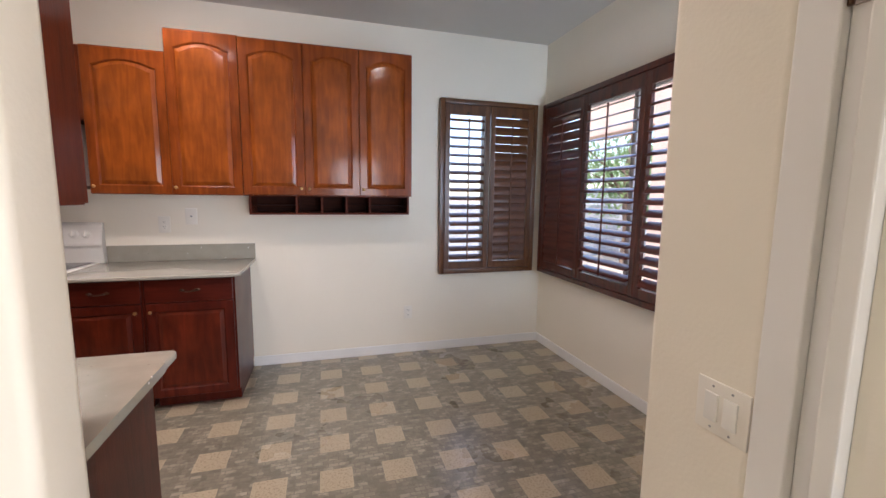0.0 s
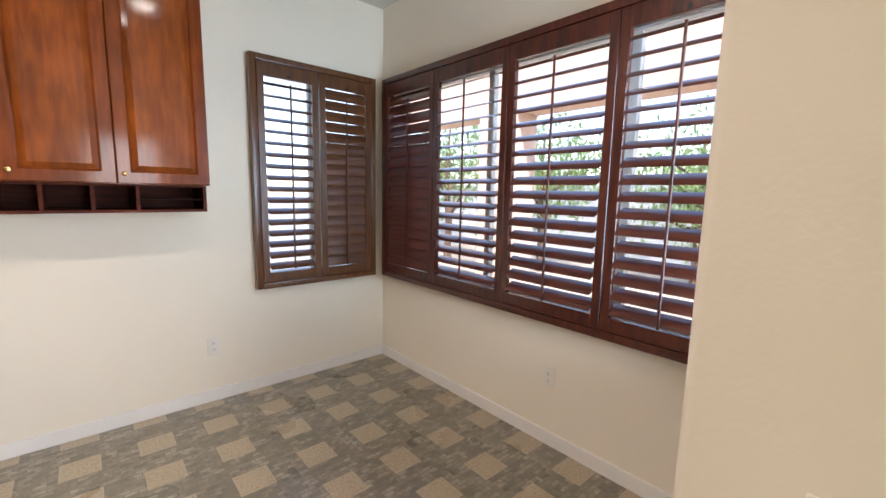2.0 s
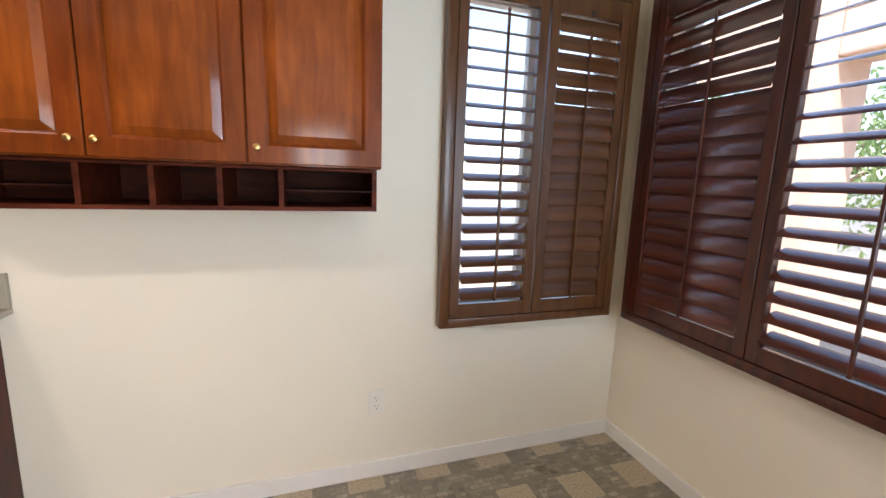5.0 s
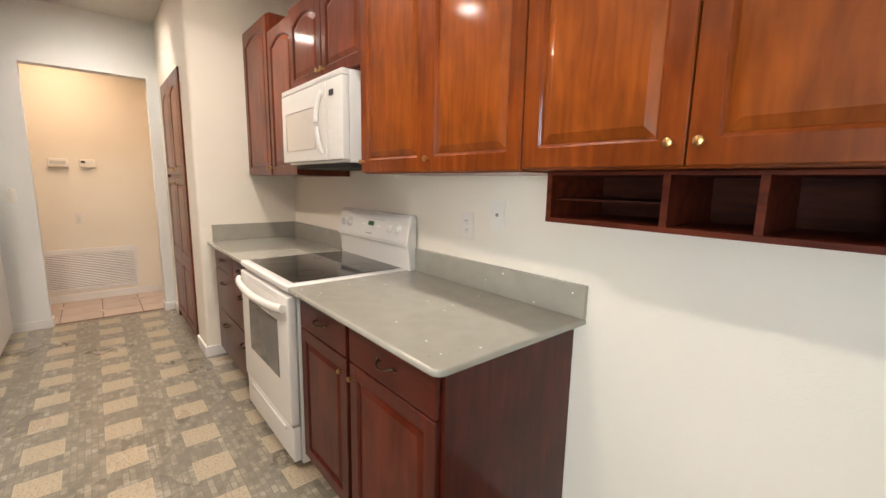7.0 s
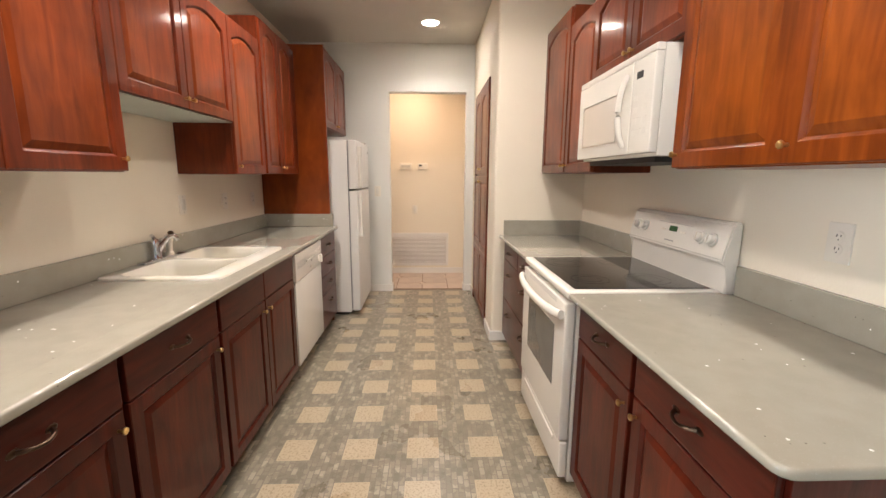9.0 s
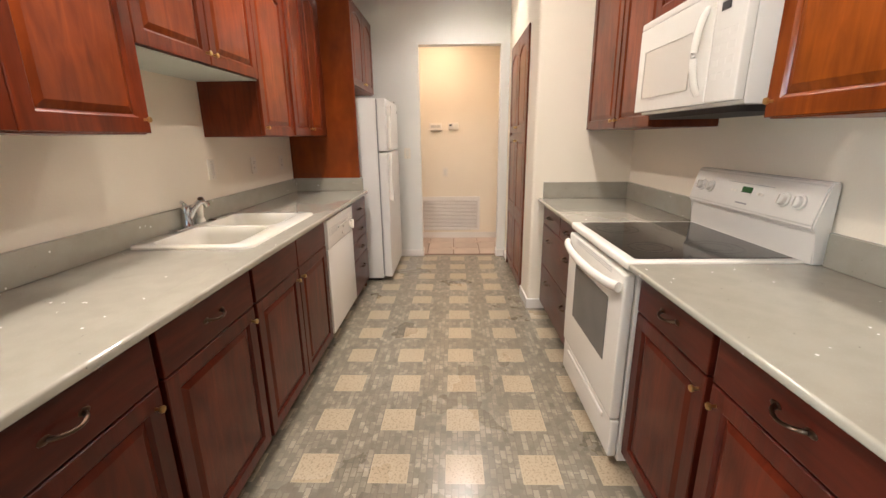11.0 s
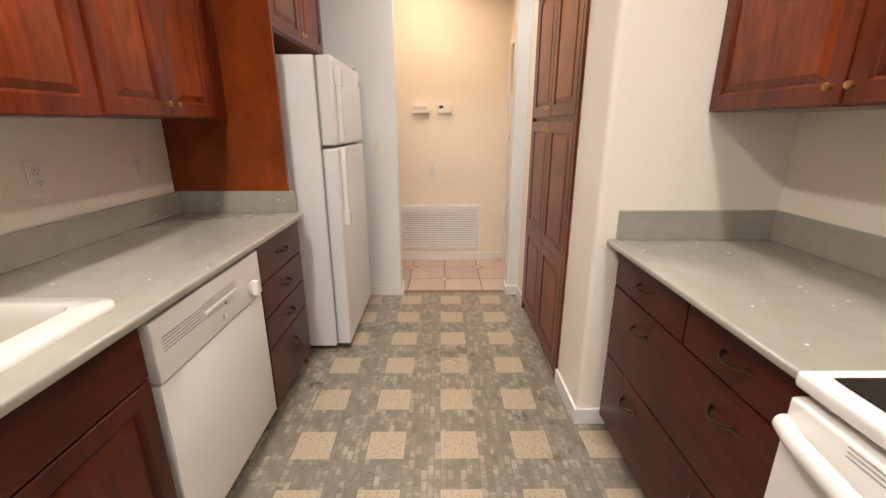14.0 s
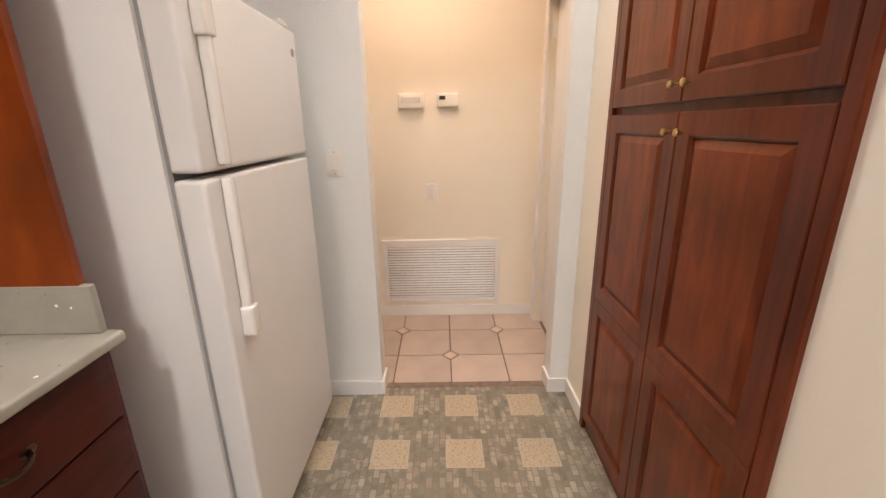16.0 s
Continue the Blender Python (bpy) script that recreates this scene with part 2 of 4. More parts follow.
        nt.links.new(both.outputs[0], mix.inputs[0])
        nt.links.new(base, mix.inputs[6])
        mix.inputs[7].default_value = colour
        base = mix.outputs[2]
    nt.links.new(base, p.inputs["Base Color"])
    return m


M_COUNTER = counter_material()


def vinyl_material():
    """Sheet vinyl: tan speckled squares on a 0.325 m grid in a field of small grey-olive mosaic bricks."""
    m = bpy.data.materials.new("sheet_vinyl")
    m.use_nodes = True
    nt = m.node_tree
    p = nt.nodes["Principled BSDF"]
    tc = nt.nodes.new("ShaderNodeTexCoord")
    sep = nt.nodes.new("ShaderNodeSeparateXYZ")
    nt.links.new(tc.outputs["Object"], sep.inputs[0])

    def math_node(op, a, b=None):
        n = nt.nodes.new("ShaderNodeMath")
        n.operation = op
        for i, v in enumerate((a, b)):
            if v is None:
                continue
            if isinstance(v, (int, float)):
                n.inputs[i].default_value = v
            else:
                nt.links.new(v, n.inputs[i])
        return n.outputs[0]

    def mix_node(f, a, b):
        n = nt.nodes.new("ShaderNodeMix")
        n.data_type = "RGBA"
        for i, v in ((0, f), (6, a), (7, b)):
            if isinstance(v, (int, float)):
                n.inputs[i].default_value = v
            elif isinstance(v, tuple):
                n.inputs[i].default_value = v
            else:
                nt.links.new(v, n.inputs[i])
        return n.outputs[2]

    side = 0.163
    cells = []
    for axis, origin, period in (("X", -5.913, 0.3205), ("Y", -1.382, 0.3225)):
        shifted = math_node("SUBTRACT", sep.outputs[axis], origin - 20 * period)
        cells.append(math_node("MODULO", shifted, period))
    inside = [math_node("LESS_THAN", c, side) for c in cells]
    square = math_node("MULTIPLY", *inside)
    edge = [math_node("MULTIPLY", math_node("GREATER_THAN", c, 0.005), math_node("LESS_THAN", c, side - 0.005)) for c in cells]
    core = math_node("MULTIPLY", *edge)
    brick = nt.nodes.new("ShaderNodeTexBrick")
    brick.offset, brick.squash = 0.5, 1.0
    brick.inputs["Scale"].default_value = 1.0
    brick.inputs["Brick Width"].default_value, brick.inputs["Row Height"].default_value = 0.054, 0.0271
    brick.inputs["Mortar Size"].default_value = 0.0022
    brick.inputs["Color1"].default_value, brick.inputs["Color2"].default_value = (0, 0, 0, 1), (1, 1, 1, 1)
    brick.inputs["Mortar"].default_value = (0.5, 0.5, 0.5, 1)
    nt.links.new(tc.outputs["Object"], brick.inputs["Vector"])
    patch = nt.nodes.new("ShaderNodeTexVoronoi")
    patch.inputs["Scale"].default_value = 27.0
    nt.links.new(tc.outputs["Object"], patch.inputs["Vector"])
    tone = nt.nodes.new("ShaderNodeValToRGB")
    tone.color_ramp.elements[0].color, tone.color_ramp.elements[1].color = (0.138, 0.123, 0.090, 1), (0.375, 0.332, 0.25, 1)
    mid = tone.color_ramp.elements.new(0.55)
    mid.color = (0.218, 0.192, 0.142, 1)
    sep2 = nt.nodes.new("ShaderNodeSeparateColor")
    nt.links.new(patch.outputs["Color"], sep2.inputs[0])
    blend = math_node("ADD", math_node("MULTIPLY", sep2.outputs[0], 0.45), math_node("MULTIPLY", brick.outputs["Color"], 0.55))
    nt.links.new(blend, tone.inputs[0])
    field = mix_node(brick.outputs["Fac"], tone.outputs[0], (0.170, 0.150, 0.112, 1))
    speck = nt.nodes.new("ShaderNodeTexNoise")
    speck.inputs["Scale"].default_value, speck.inputs["Detail"].default_value = 90.0, 4.0
    nt.links.new(tc.outputs["Object"], speck.inputs["Vector"])
    tan = nt.nodes.new("ShaderNodeValToRGB")
    tan.color_ramp.elements[0].position, tan.color_ramp.elements[1].position = 0.34, 0.50
    tan.color_ramp.elements[0].color, tan.color_ramp.elements[1].color = (0.275, 0.217, 0.138, 1), (0.425, 0.345, 0.235, 1)
    nt.links.new(speck.outputs[0], tan.inputs[0])
    squares = mix_node(core, (0.44, 0.36, 0.247, 1), tan.outputs[0])
    colour = mix_node(square, field, squares)
    wear = nt.nodes.new("ShaderNodeTexNoise")
    wear.inputs["Scale"].default_value, wear.inputs["Detail"].default_value = 1.4, 5.0
    nt.links.new(tc.outputs["Object"], wear.inputs["Vector"])
    hsv = nt.nodes.new("ShaderNodeHueSaturation")
    mr = nt.nodes.new("ShaderNodeMapRange")
    mr.inputs[3].default_value, mr.inputs[4].default_value = 0.86, 1.14
    nt.links.new(wear.outputs[0], mr.inputs[0])
    nt.links.new(mr.outputs[0], hsv.inputs["Value"])
    nt.links.new(colour, hsv.inputs["Color"])
    nt.links.new(hsv.outputs[0], p.inputs["Base Color"])
    rg = nt.nodes.new("ShaderNodeMapRange")
    rg.inputs[3].default_value, rg.inputs[4].default_value = 0.20, 0.38
    nt.links.new(wear.outputs[0], rg.inputs[0])
    nt.links.new(rg.outputs[0], p.inputs["Roughness"])
    p.inputs["Coat Weight"].default_value, p.inputs["Coat Roughness"].default_value = 0.5, 0.2
    b = nt.nodes.new("ShaderNodeBump")
    b.inputs["Strength"].default_value, b.inputs["Distance"].default_value = 0.25, 0.002
    height = math_node("SUBTRACT", math_node("MULTIPLY", speck.outputs[0], 0.5), math_node("MULTIPLY", brick.outputs["Fac"], math_node("SUBTRACT", 1.0, square)))
    nt.links.new(height, b.inputs["Height"])
    nt.links.new(b.outputs[0], p.inputs["Normal"])
    return m


M_VINYL = vinyl_material()

# ---- mesh helpers ----


def box(lo, hi, bevel=0.0, segments=2, bm=None):
    """A box from corner lo to corner hi, with rounded edges, added to bm or to a new bmesh."""
    own = bmesh.new()
    m = Matrix.Translation([(a + b) / 2 for a, b in zip(lo, hi)]) @ Matrix.Diagonal([abs(b - a) for a, b in zip(lo, hi)] + [1])
    bmesh.ops.create_cube(own, size=1, matrix=m)
    if bevel:
        bmesh.ops.bevel(own, geom=own.edges[:], offset=bevel, segments=segments, affect="EDGES", profile=0.6)
    if bm is None:
        return own
    me = bpy.data.meshes.new("t")
    own.to_mesh(me)
    own.free()
    bm.from_mesh(me)
    bpy.data.meshes.remove(me)
    return bm


def lathe(profile, steps=20, m=None, caps=True):
    """A turned solid: profile of (radius, height) about local z, moved by m; without caps the profile is a closed loop."""
    bm = bmesh.new()
    rings = []
    for r, h in profile:
        rings.append([bm.verts.new((r * math.cos(2 * math.pi * i / steps), r * math.sin(2 * math.pi * i / steps), h)) for i in range(steps)])
    for a, b in zip(rings, rings[1:]):
        for i in range(steps):
            j = (i + 1) % steps
            bm.faces.new((a[i], a[j], b[j], b[i]))
    if caps:
        bm.faces.new(rings[0][::-1])
        bm.faces.new(rings[-1])
    if m is not None:
        bmesh.ops.transform(bm, matrix=m, verts=bm.verts[:])
    return bm


def tube(points, radius, steps=10, flat=1.0):
    """A round bar along points; radius may be a list."""
    bm = bmesh.new()
    pts = [Vector(p) for p in points]
    rings = []
    for i, p in enumerate(pts):
        way = (pts[min(i + 1, len(pts) - 1)] - pts[max(i - 1, 0)]).normalized()
        q = way.to_track_quat("Z", "Y")
        r = radius[i] if isinstance(radius, (list, tuple)) else radius
        rings.append([bm.verts.new(p + q @ Vector((r * math.cos(2 * math.pi * k / steps), flat * r * math.sin(2 * math.pi * k / steps), 0))) for k in range(steps)])
    for a, b in zip(rings, rings[1:]):
        for i in range(steps):
            j = (i + 1) % steps
            bm.faces.new((a[i], a[j], b[j], b[i]))
    bm.faces.new(rings[0][::-1])
    bm.faces.new(rings[-1])
    return bm


def mesh_object(name, bm, mat, smooth=False):
    bmesh.ops.recalc_face_normals(bm, faces=bm.faces[:])
    me = bpy.data.meshes.new(name)
    bm.to_mesh(me)
    bm.free()
    if smooth:
        for f in me.polygons:
            f.use_smooth = True
        me.set_sharp_from_angle(angle=radians(40))
    me.materials.append(mat)
    return new(name, me)


def part(name, bm, mat, parent, label="", smooth=False):
    ob = mesh_object(name, bm, mat, smooth)
    ob.parent = parent
    if label:
        tagged(ob, label)
    return ob


def thing(name, m, label, category, group="", kind=""):
    ob = new(name)
    ob.empty_display_size = 0.1
    ob.matrix_world = m
    return tagged(ob, label, category, group, kind)


def structure(name, bm, mat, label="", category="", smooth=False):
    return tagged(mesh_object(name, bm, mat, smooth), label, category, "", "structure")


def boxes(*ranges, bevel=0.0, segments=2):
    bm = bmesh.new()
    for lo, hi in ranges:
        box(lo, hi, bevel, segments, bm)
    return bm


# ---- structure ----
CEIL = 2.84
YS = -2.79        # sink wall
YN = -2.715       # south wall of the nook
XW = -6.90        # west wall with the doorway
XP = -5.33        # pier face
YP = -0.735       # pantry front
XE = 0.03         # east wall
XB = -1.18       # stub wall by the entry
W1 = (-1.018, -0.077, 0.727, 2.283)     # window in the north wall
W2 = (-2.613, -0.122, 0.735, 2.268)    # window in the east wall
W3 = (-0.90, -0.10, 0.727, 2.283)      # window in the nook's south wall
T = 0.14


def wall_with_hole(name, axis, at, thick, a0, a1, hole, label, mat=None):
    """A wall along x or y from a0 to a1, its face at `at`, its body going to at + thick, with one hole."""
    h0, h1, z0, z1 = hole
    lo, hi = min(at, at + thick), max(at, at + thick)
    spans = [(a0, h0, -0.05, CEIL + 0.1), (h1, a1, -0.05, CEIL + 0.1), (h0, h1, z1, CEIL + 0.1)]
    if z0 > 0:
        spans.append((h0, h1, -0.05, z0))
    bm = bmesh.new()
    for s0, s1, b0, b1 in spans:
        if axis == "x":
            box((s0, lo, b0), (s1, hi, b1), bm=bm)
        else:
            box((lo, s0, b0), (hi, s1, b1), bm=bm)
    return structure(name, bm, mat or M_WALL, label, "wall")


def inner(w, d=0.05):
    return (w[0] + d, w[1] - d, w[2] + d, w[3] - d)


wall_with_hole("wall_north", "x", 0.0, T, XW - 1.2, XE + T, inner(W1), "cream painted drywall with light orange-peel texture")
wall_with_hole("wall_east", "y", XE, T, YN - T, 0.0, inner(W2), "cream painted drywall under a wide shuttered window")
wall_with_hole("wall_nook_south", "x", YN, -T, XB + 0.13, XE, inner(W3), "cream painted drywall around a shuttered window")
wall_with_hole("wall_west", "y", XW, -0.12, YS - 0.13, YP + 0.001, (-1.712, -0.83, 0.0, 2.33), "pale painted wall with a cased opening to a hall", M_WALL_PALE)
structure("wall_sink", boxes(((XW, YS - 0.13, -0.05), (-2.435, YS, CEIL + 0.1)), bevel=0.02, segments=3), M_WALL, "cream painted wall behind the sink counter", "wall", True)
structure("wall_stub", boxes(((XB, -3.04, -0.05), (XB + 0.13, -2.745, CEIL + 0.1)), bevel=0.02, segments=3), M_WALL, "short cream wall end with rounded corners", "wall", True)
def rounded_column(lo, hi, corners, r=0.02, bm=None):
    """A box whose upright edges at the given (x, y) corners are rounded."""
    own = box(lo, hi)
    edges = [e for e in own.edges if abs(e.verts[0].co.z - e.verts[1].co.z) > 0.1 and any(abs(e.verts[0].co.x - cx) < 1e-3 and abs(e.verts[0].co.y - cy) < 1e-3 for cx, cy in corners)]
    bmesh.ops.bevel(own, geom=edges, offset=r, segments=4, affect="EDGES", profile=0.5)
    if bm is None:
        return own
    me = bpy.data.meshes.new("t")
    own.to_mesh(me)
    own.free()
    bm.from_mesh(me)
    bpy.data.meshes.remove(me)
    return bm


PX0, PX1 = -6.63, -5.68   # pantry opening
bm = rounded_column((PX1, YP, -0.05), (XP, -0.001, CEIL + 0.1), [(XP, YP)], 0.025)
box((PX0, YP, 2.22), (PX1, YP + 0.12, CEIL + 0.1), bm=bm)
box((XW - 0.12, YP, -0.05), (PX0, YP + 0.12, CEIL + 0.1), bm=bm)
structure("wall_pantry", bm, M_WALL, "cream wall block around a built-in pantry", "wall", True)
# the hall beyond the doorway
structure("wall_hall_west", boxes(((-7.99, -4.2, -0.05), (-7.85, -0.001, CEIL + 0.1))), M_WALL, "warm-lit cream hall wall", "wall")
wall_with_hole("wall_hall_north", "x", -0.73, 0.12, -7.85, XW - 0.12, (-7.73, -7.07, 0.0, 2.06), "hall end wall with a white door frame")
structure("wall_hall_south", boxes(((-7.85, -4.2, -0.05), (XW - 0.12, -4.08, CEIL + 0.1))), M_WALL, "plain hall end wall", "wall")
structure("wall_hall_east", boxes(((XW - 0.12, -4.08, -0.05), (XW, YS - 0.13, CEIL + 0.1))), M_WALL, "plain hall side wall", "wall")
# the room behind the entry
structure("wall_entry_west", boxes(((-4.6, -7.0, -0.05), (-4.48, YS - 0.13, CEIL + 0.1))), M_WALL, "plain cream wall of the next room", "wall")
structure("wall_entry_east", boxes(((0.30, -7.0, -0.05), (0.42, -3.6, CEIL + 0.1))), M_WALL, "plain cream wall of the next room", "wall")
wall_with_hole("wall_entry_south", "x", -7.0, -T, -4.6, 0.42, (-1.75, 0.15, 0.05, 2.2), "wall of the next room with a wide glazed opening")
structure("wall_entry_north", boxes(((XB + 0.13, -3.72, -0.05), (0.42, -3.60, CEIL + 0.1))), M_WALL, "plain cream wall of the next room", "wall")

structure("floor", boxes(((-6.96, YS - 0.05, -0.06), (XE, 0.0, 0.0)), ((-4.48, -7.0, -0.06), (XB + 0.13, YS - 0.05, 0.0)), ((XB + 0.13, -7.0, -0.06), (0.30, -3.66, 0.0))), M_VINYL, "grey-olive mosaic sheet vinyl with tan squares", "floor")
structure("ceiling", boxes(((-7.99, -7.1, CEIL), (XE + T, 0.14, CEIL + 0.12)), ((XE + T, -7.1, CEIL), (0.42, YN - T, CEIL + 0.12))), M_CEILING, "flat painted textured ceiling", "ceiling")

# ---- cabinets ----


def door_loop(w, h, inset_x, bottom, top, arch, y, n=14):
    """One closed outline of a door face: bottom edge, two sides and a top that may rise to an arch."""
    x0, x1 = inset_x, w - inset_x
    pts = [(x0, y, bottom), (x1, y, bottom), (x1, y, top)]
    for i in range(1, n):
        u = i / n
        s = min(max((u - 0.05) / 0.90, 0.0), 1.0)
        pts.append((x1 + (x0 - x1) * u, y, top + arch * math.sin(math.pi * s) ** 0.75))
    pts.append((x0, y, top))
    return pts


def raised_panel(w, h, arch=0.0, t=0.02, stile=0.058):
    """Cabinet door: flat frame with a groove and a raised centre panel, returned as frame and panel meshes."""
    e, rise = 0.003, arch
    top = h - stile - rise - (0.012 if arch else 0)
    outer = [door_loop(w, h, 0, 0, h, 0, 0), door_loop(w, h, 0, 0, h, 0, -t + e), door_loop(w, h, e, e, h - e, 0, -t),
             door_loop(w, h, stile, stile, top, rise, -t), door_loop(w, h, stile + 0.006, stile + 0.006, top - 0.006, rise, -t + 0.005),
             door_loop(w, h, stile + 0.010, stile + 0.010, top - 0.010, rise, -t + 0.010)]
    mid = [door_loop(w, h, stile + 0.010, stile + 0.010, top - 0.010, rise, -t + 0.0105),
           door_loop(w, h, stile + 0.034, stile + 0.034, top - 0.032, rise, -t + 0.0015)]
    out = []
    for loops, cap in ((outer, None), (mid, "front")):
        bm = bmesh.new()
        rings = [[bm.verts.new(p) for p in lp] for lp in loops]
        k = len(rings[0])
        for a, b in zip(rings, rings[1:]):
            for i in range(k):
                j = (i + 1) % k
                bm.faces.new((a[i], a[j], b[j], b[i]))
        if cap:
            bm.faces.new(rings[-1])
        out.append(bm)
    return out


def drawer_front(w, h, t=0.02):
    return box((0, -t, 0), (w, 0, h), 0.004, 2)


KNOB = [(0.005, 0.0), (0.0045, 0.009), (0.006, 0.012), (0.0098, 0.015), (0.0108, 0.0185), (0.0092, 0.0225), (0.0045, 0.0245)]


def add_knob(parent, x, y, z, label="small brass knob"):
    bm = lathe(KNOB, 16, pose(x, y, z, 90, 0, 0))
    return part("knob", bm, M_BRASS, parent, label, True)


def add_pull(parent, x, y, z, length=0.085):
    pts = []
    for i in range(13):
        u = i / 12
        pts.append((x + (u - 0.5) * length, y - 0.004 - 0.026 * math.sin(math.pi * u) ** 0.6, z - 0.004 * math.sin(math.pi * u)))
    radii = [0.0062 - 0.0018 * math.sin(math.pi * i / 12) for i in range(13)]
    bm = tube(pts, radii, 8)
    for s in (-0.5, 0.5):
        extra = lathe([(0.0095, 0), (0.0095, 0.002), (0.006, 0.005)], 10, pose(x + s * length * 1.08, y + 0.001, z, 90, 0, 0) @ Matrix.Diagonal((1.7, 1.0, 1.0, 1.0)))
        me = bpy.data.meshes.new("t")
        extra.to_mesh(me)
        extra.free()
        bm.from_mesh(me)
        bpy.data.meshes.remove(me)
    return part("drawer_pull", bm, M_BRONZE, parent, "bronze arched pull", True)


def cabinet(name, label, m, w, z0, z1, depth, fronts, toe=0.0, group="", top=None, woods=None):
    """A cabinet with its back on local y = 0, its front towards -y. fronts: (kind, u0, u1, v0, v1, hardware...)."""
    c = thing(name, m, label, "cabinet", group)
    body = bmesh.new()
    box((0, -depth + 0.021, z0 + toe), (w, -0.001, top or z1), 0.0015, 1, body)
    if top:
        box((0, -depth + 0.0215, top), (w, -depth + 0.04, z1), 0, 1, body)
    if toe:
        box((0.02, -depth + 0.085, z0 + 0.001), (w - 0.004, -0.02, z0 + toe + 0.01), 0, 1, body)
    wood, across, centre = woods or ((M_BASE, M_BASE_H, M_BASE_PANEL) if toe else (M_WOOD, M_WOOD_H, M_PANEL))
    part("body", body, wood, c)
    for kind, u0, u1, v0, v1, *extra in fronts:
        fw, fh = u1 - u0, v1 - v0
        place = Matrix.Translation((u0, -depth + 0.02, v0))
        if kind == "door":
            frame_bm, panel_bm = raised_panel(fw, fh, extra[0], stile=0.052 if fw > 0.3 else 0.044)
            bmesh.ops.transform(frame_bm, matrix=place, verts=frame_bm.verts[:])
            bmesh.ops.transform(panel_bm, matrix=place, verts=panel_bm.verts[:])
            d = part("door", frame_bm, wood, c)
            part("raised_panel", panel_bm, centre, d)
            if extra[1]:
                ku, kv = extra[1]
                add_knob(d, ku, -depth, kv)
        else:
            bm = drawer_front(fw, fh)
            bmesh.ops.transform(bm, matrix=place, verts=bm.verts[:])
            d = part("drawer" if kind == "drawer" else "false_front", bm, across, c)
            for pu in extra[0]:
                add_pull(d, pu, -depth, v1 - 0.088 if fh > 0.25 else (v0 + v1) / 2 + 0.002)
    return c


G = 0.002   # half the gap between neighbouring fronts
UD = 0.405  # depth of the upper cabinets on the north wall


def north(x):
    return pose(x, 0, 0)


def south(x):
    return pose(x, YS, 0, 0, 0, 180)


def upper(name_label, x0, x1, z0, z1, doors, group, at=north, depth=UD, woods=None):
    """doors: list of (from, to, side of the knob: -1 left, 1 right, 0 none) as fractions."""
    w = x1 - x0
    fronts = []
    for a, b, side in doors:
        u0, u1 = a * w + G, b * w - G
        knob = None
        if side:
            knob = ((u0 + 0.026) if side < 0 else (u1 - 0.026), z0 + 0.05)
        fronts.append(("door", u0, u1, z0 + 0.004, z1 - 0.012, 0.042, knob))
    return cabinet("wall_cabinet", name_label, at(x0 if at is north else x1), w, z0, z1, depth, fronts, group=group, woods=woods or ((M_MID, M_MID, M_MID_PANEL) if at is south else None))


DIM_CHERRY = (M_DIM_CHERRY, M_DIM_CHERRY, M_DIM_CHERRY_PANEL)
GN = "upper cabinets over the range side"
upper("tall single-door cherry wall cabinet at the run's end, arched panel", -1.745, -1.345, 1.425, 2.495, [(0, 1, -1)], GN)
upper("tall double-door cherry wall cabinet with arched raised panels", -2.555, -1.745, 1.425, 2.495, [(0, 0.515, 1), (0.515, 1, -1)], GN)
upper("tall single-door cherry wall cabinet with arched raised panel", -2.995, -2.555, 1.420, 2.50, [(0, 1, -1)], GN, depth=UD)
upper("shorter cherry wall cabinet beside the microwave, arched panel", -3.465, -2.995, 1.420, 2.353, [(0, 1, -1)], GN, depth=0.395)
upper("short double-door cherry cabinet above the microwave", -4.33, -3.465, 1.89, 2.353, [(0, 0.5, 1), (0.5, 1, -1)], GN, depth=0.375, woods=DIM_CHERRY)
upper("cherry wall cabinet with arched door beside the microwave", -4.787, -4.33, 1.415, 2.353, [(0, 1, -1)], GN, depth=0.352, woods=DIM_CHERRY)
upper("tall cherry wall cabinet against the pier, arched door", -5.326, -4.787, 1.415, 2.47, [(0, 1, 1)], GN, depth=0.357, woods=DIM_CHERRY)

# open cubbies under the wall cabinets
cub = thing("cubby_shelf", pose(-2.540, 0, 1.280), "long dark cherry cubby shelf with five open compartments", "shelf")
CW, CH, CD = 1.195, 0.144, 0.30
bm = bmesh.new()
box((0, -CD, 0), (CW, -0.002, 0.014), 0.001, 1, bm)
box((0, -CD, CH - 0.010), (CW, -0.002, CH), 0.001, 1, bm)
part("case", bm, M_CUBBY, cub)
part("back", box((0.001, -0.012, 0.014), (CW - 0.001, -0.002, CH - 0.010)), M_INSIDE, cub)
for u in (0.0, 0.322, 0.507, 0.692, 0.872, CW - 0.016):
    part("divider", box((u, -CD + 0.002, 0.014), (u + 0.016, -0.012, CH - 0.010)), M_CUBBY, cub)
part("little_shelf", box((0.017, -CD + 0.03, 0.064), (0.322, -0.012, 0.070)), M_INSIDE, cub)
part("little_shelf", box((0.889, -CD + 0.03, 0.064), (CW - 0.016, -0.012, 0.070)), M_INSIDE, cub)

# base cabinets, range side
ZB0, ZB1 = 0.0, 0.890
BD = 0.645


def base_fronts(w, door_knob, pulls=True):
    fr = [("drawer", 0.012, w - 0.012, 0.734, 0.880, [w / 2] if pulls else [])]
    k = (0.04 if door_knob < 0 else w - 0.04, 0.675)
    fr.append(("door", 0.012, w - 0.012, 0.092, 0.727, 0.0, k))
    return fr


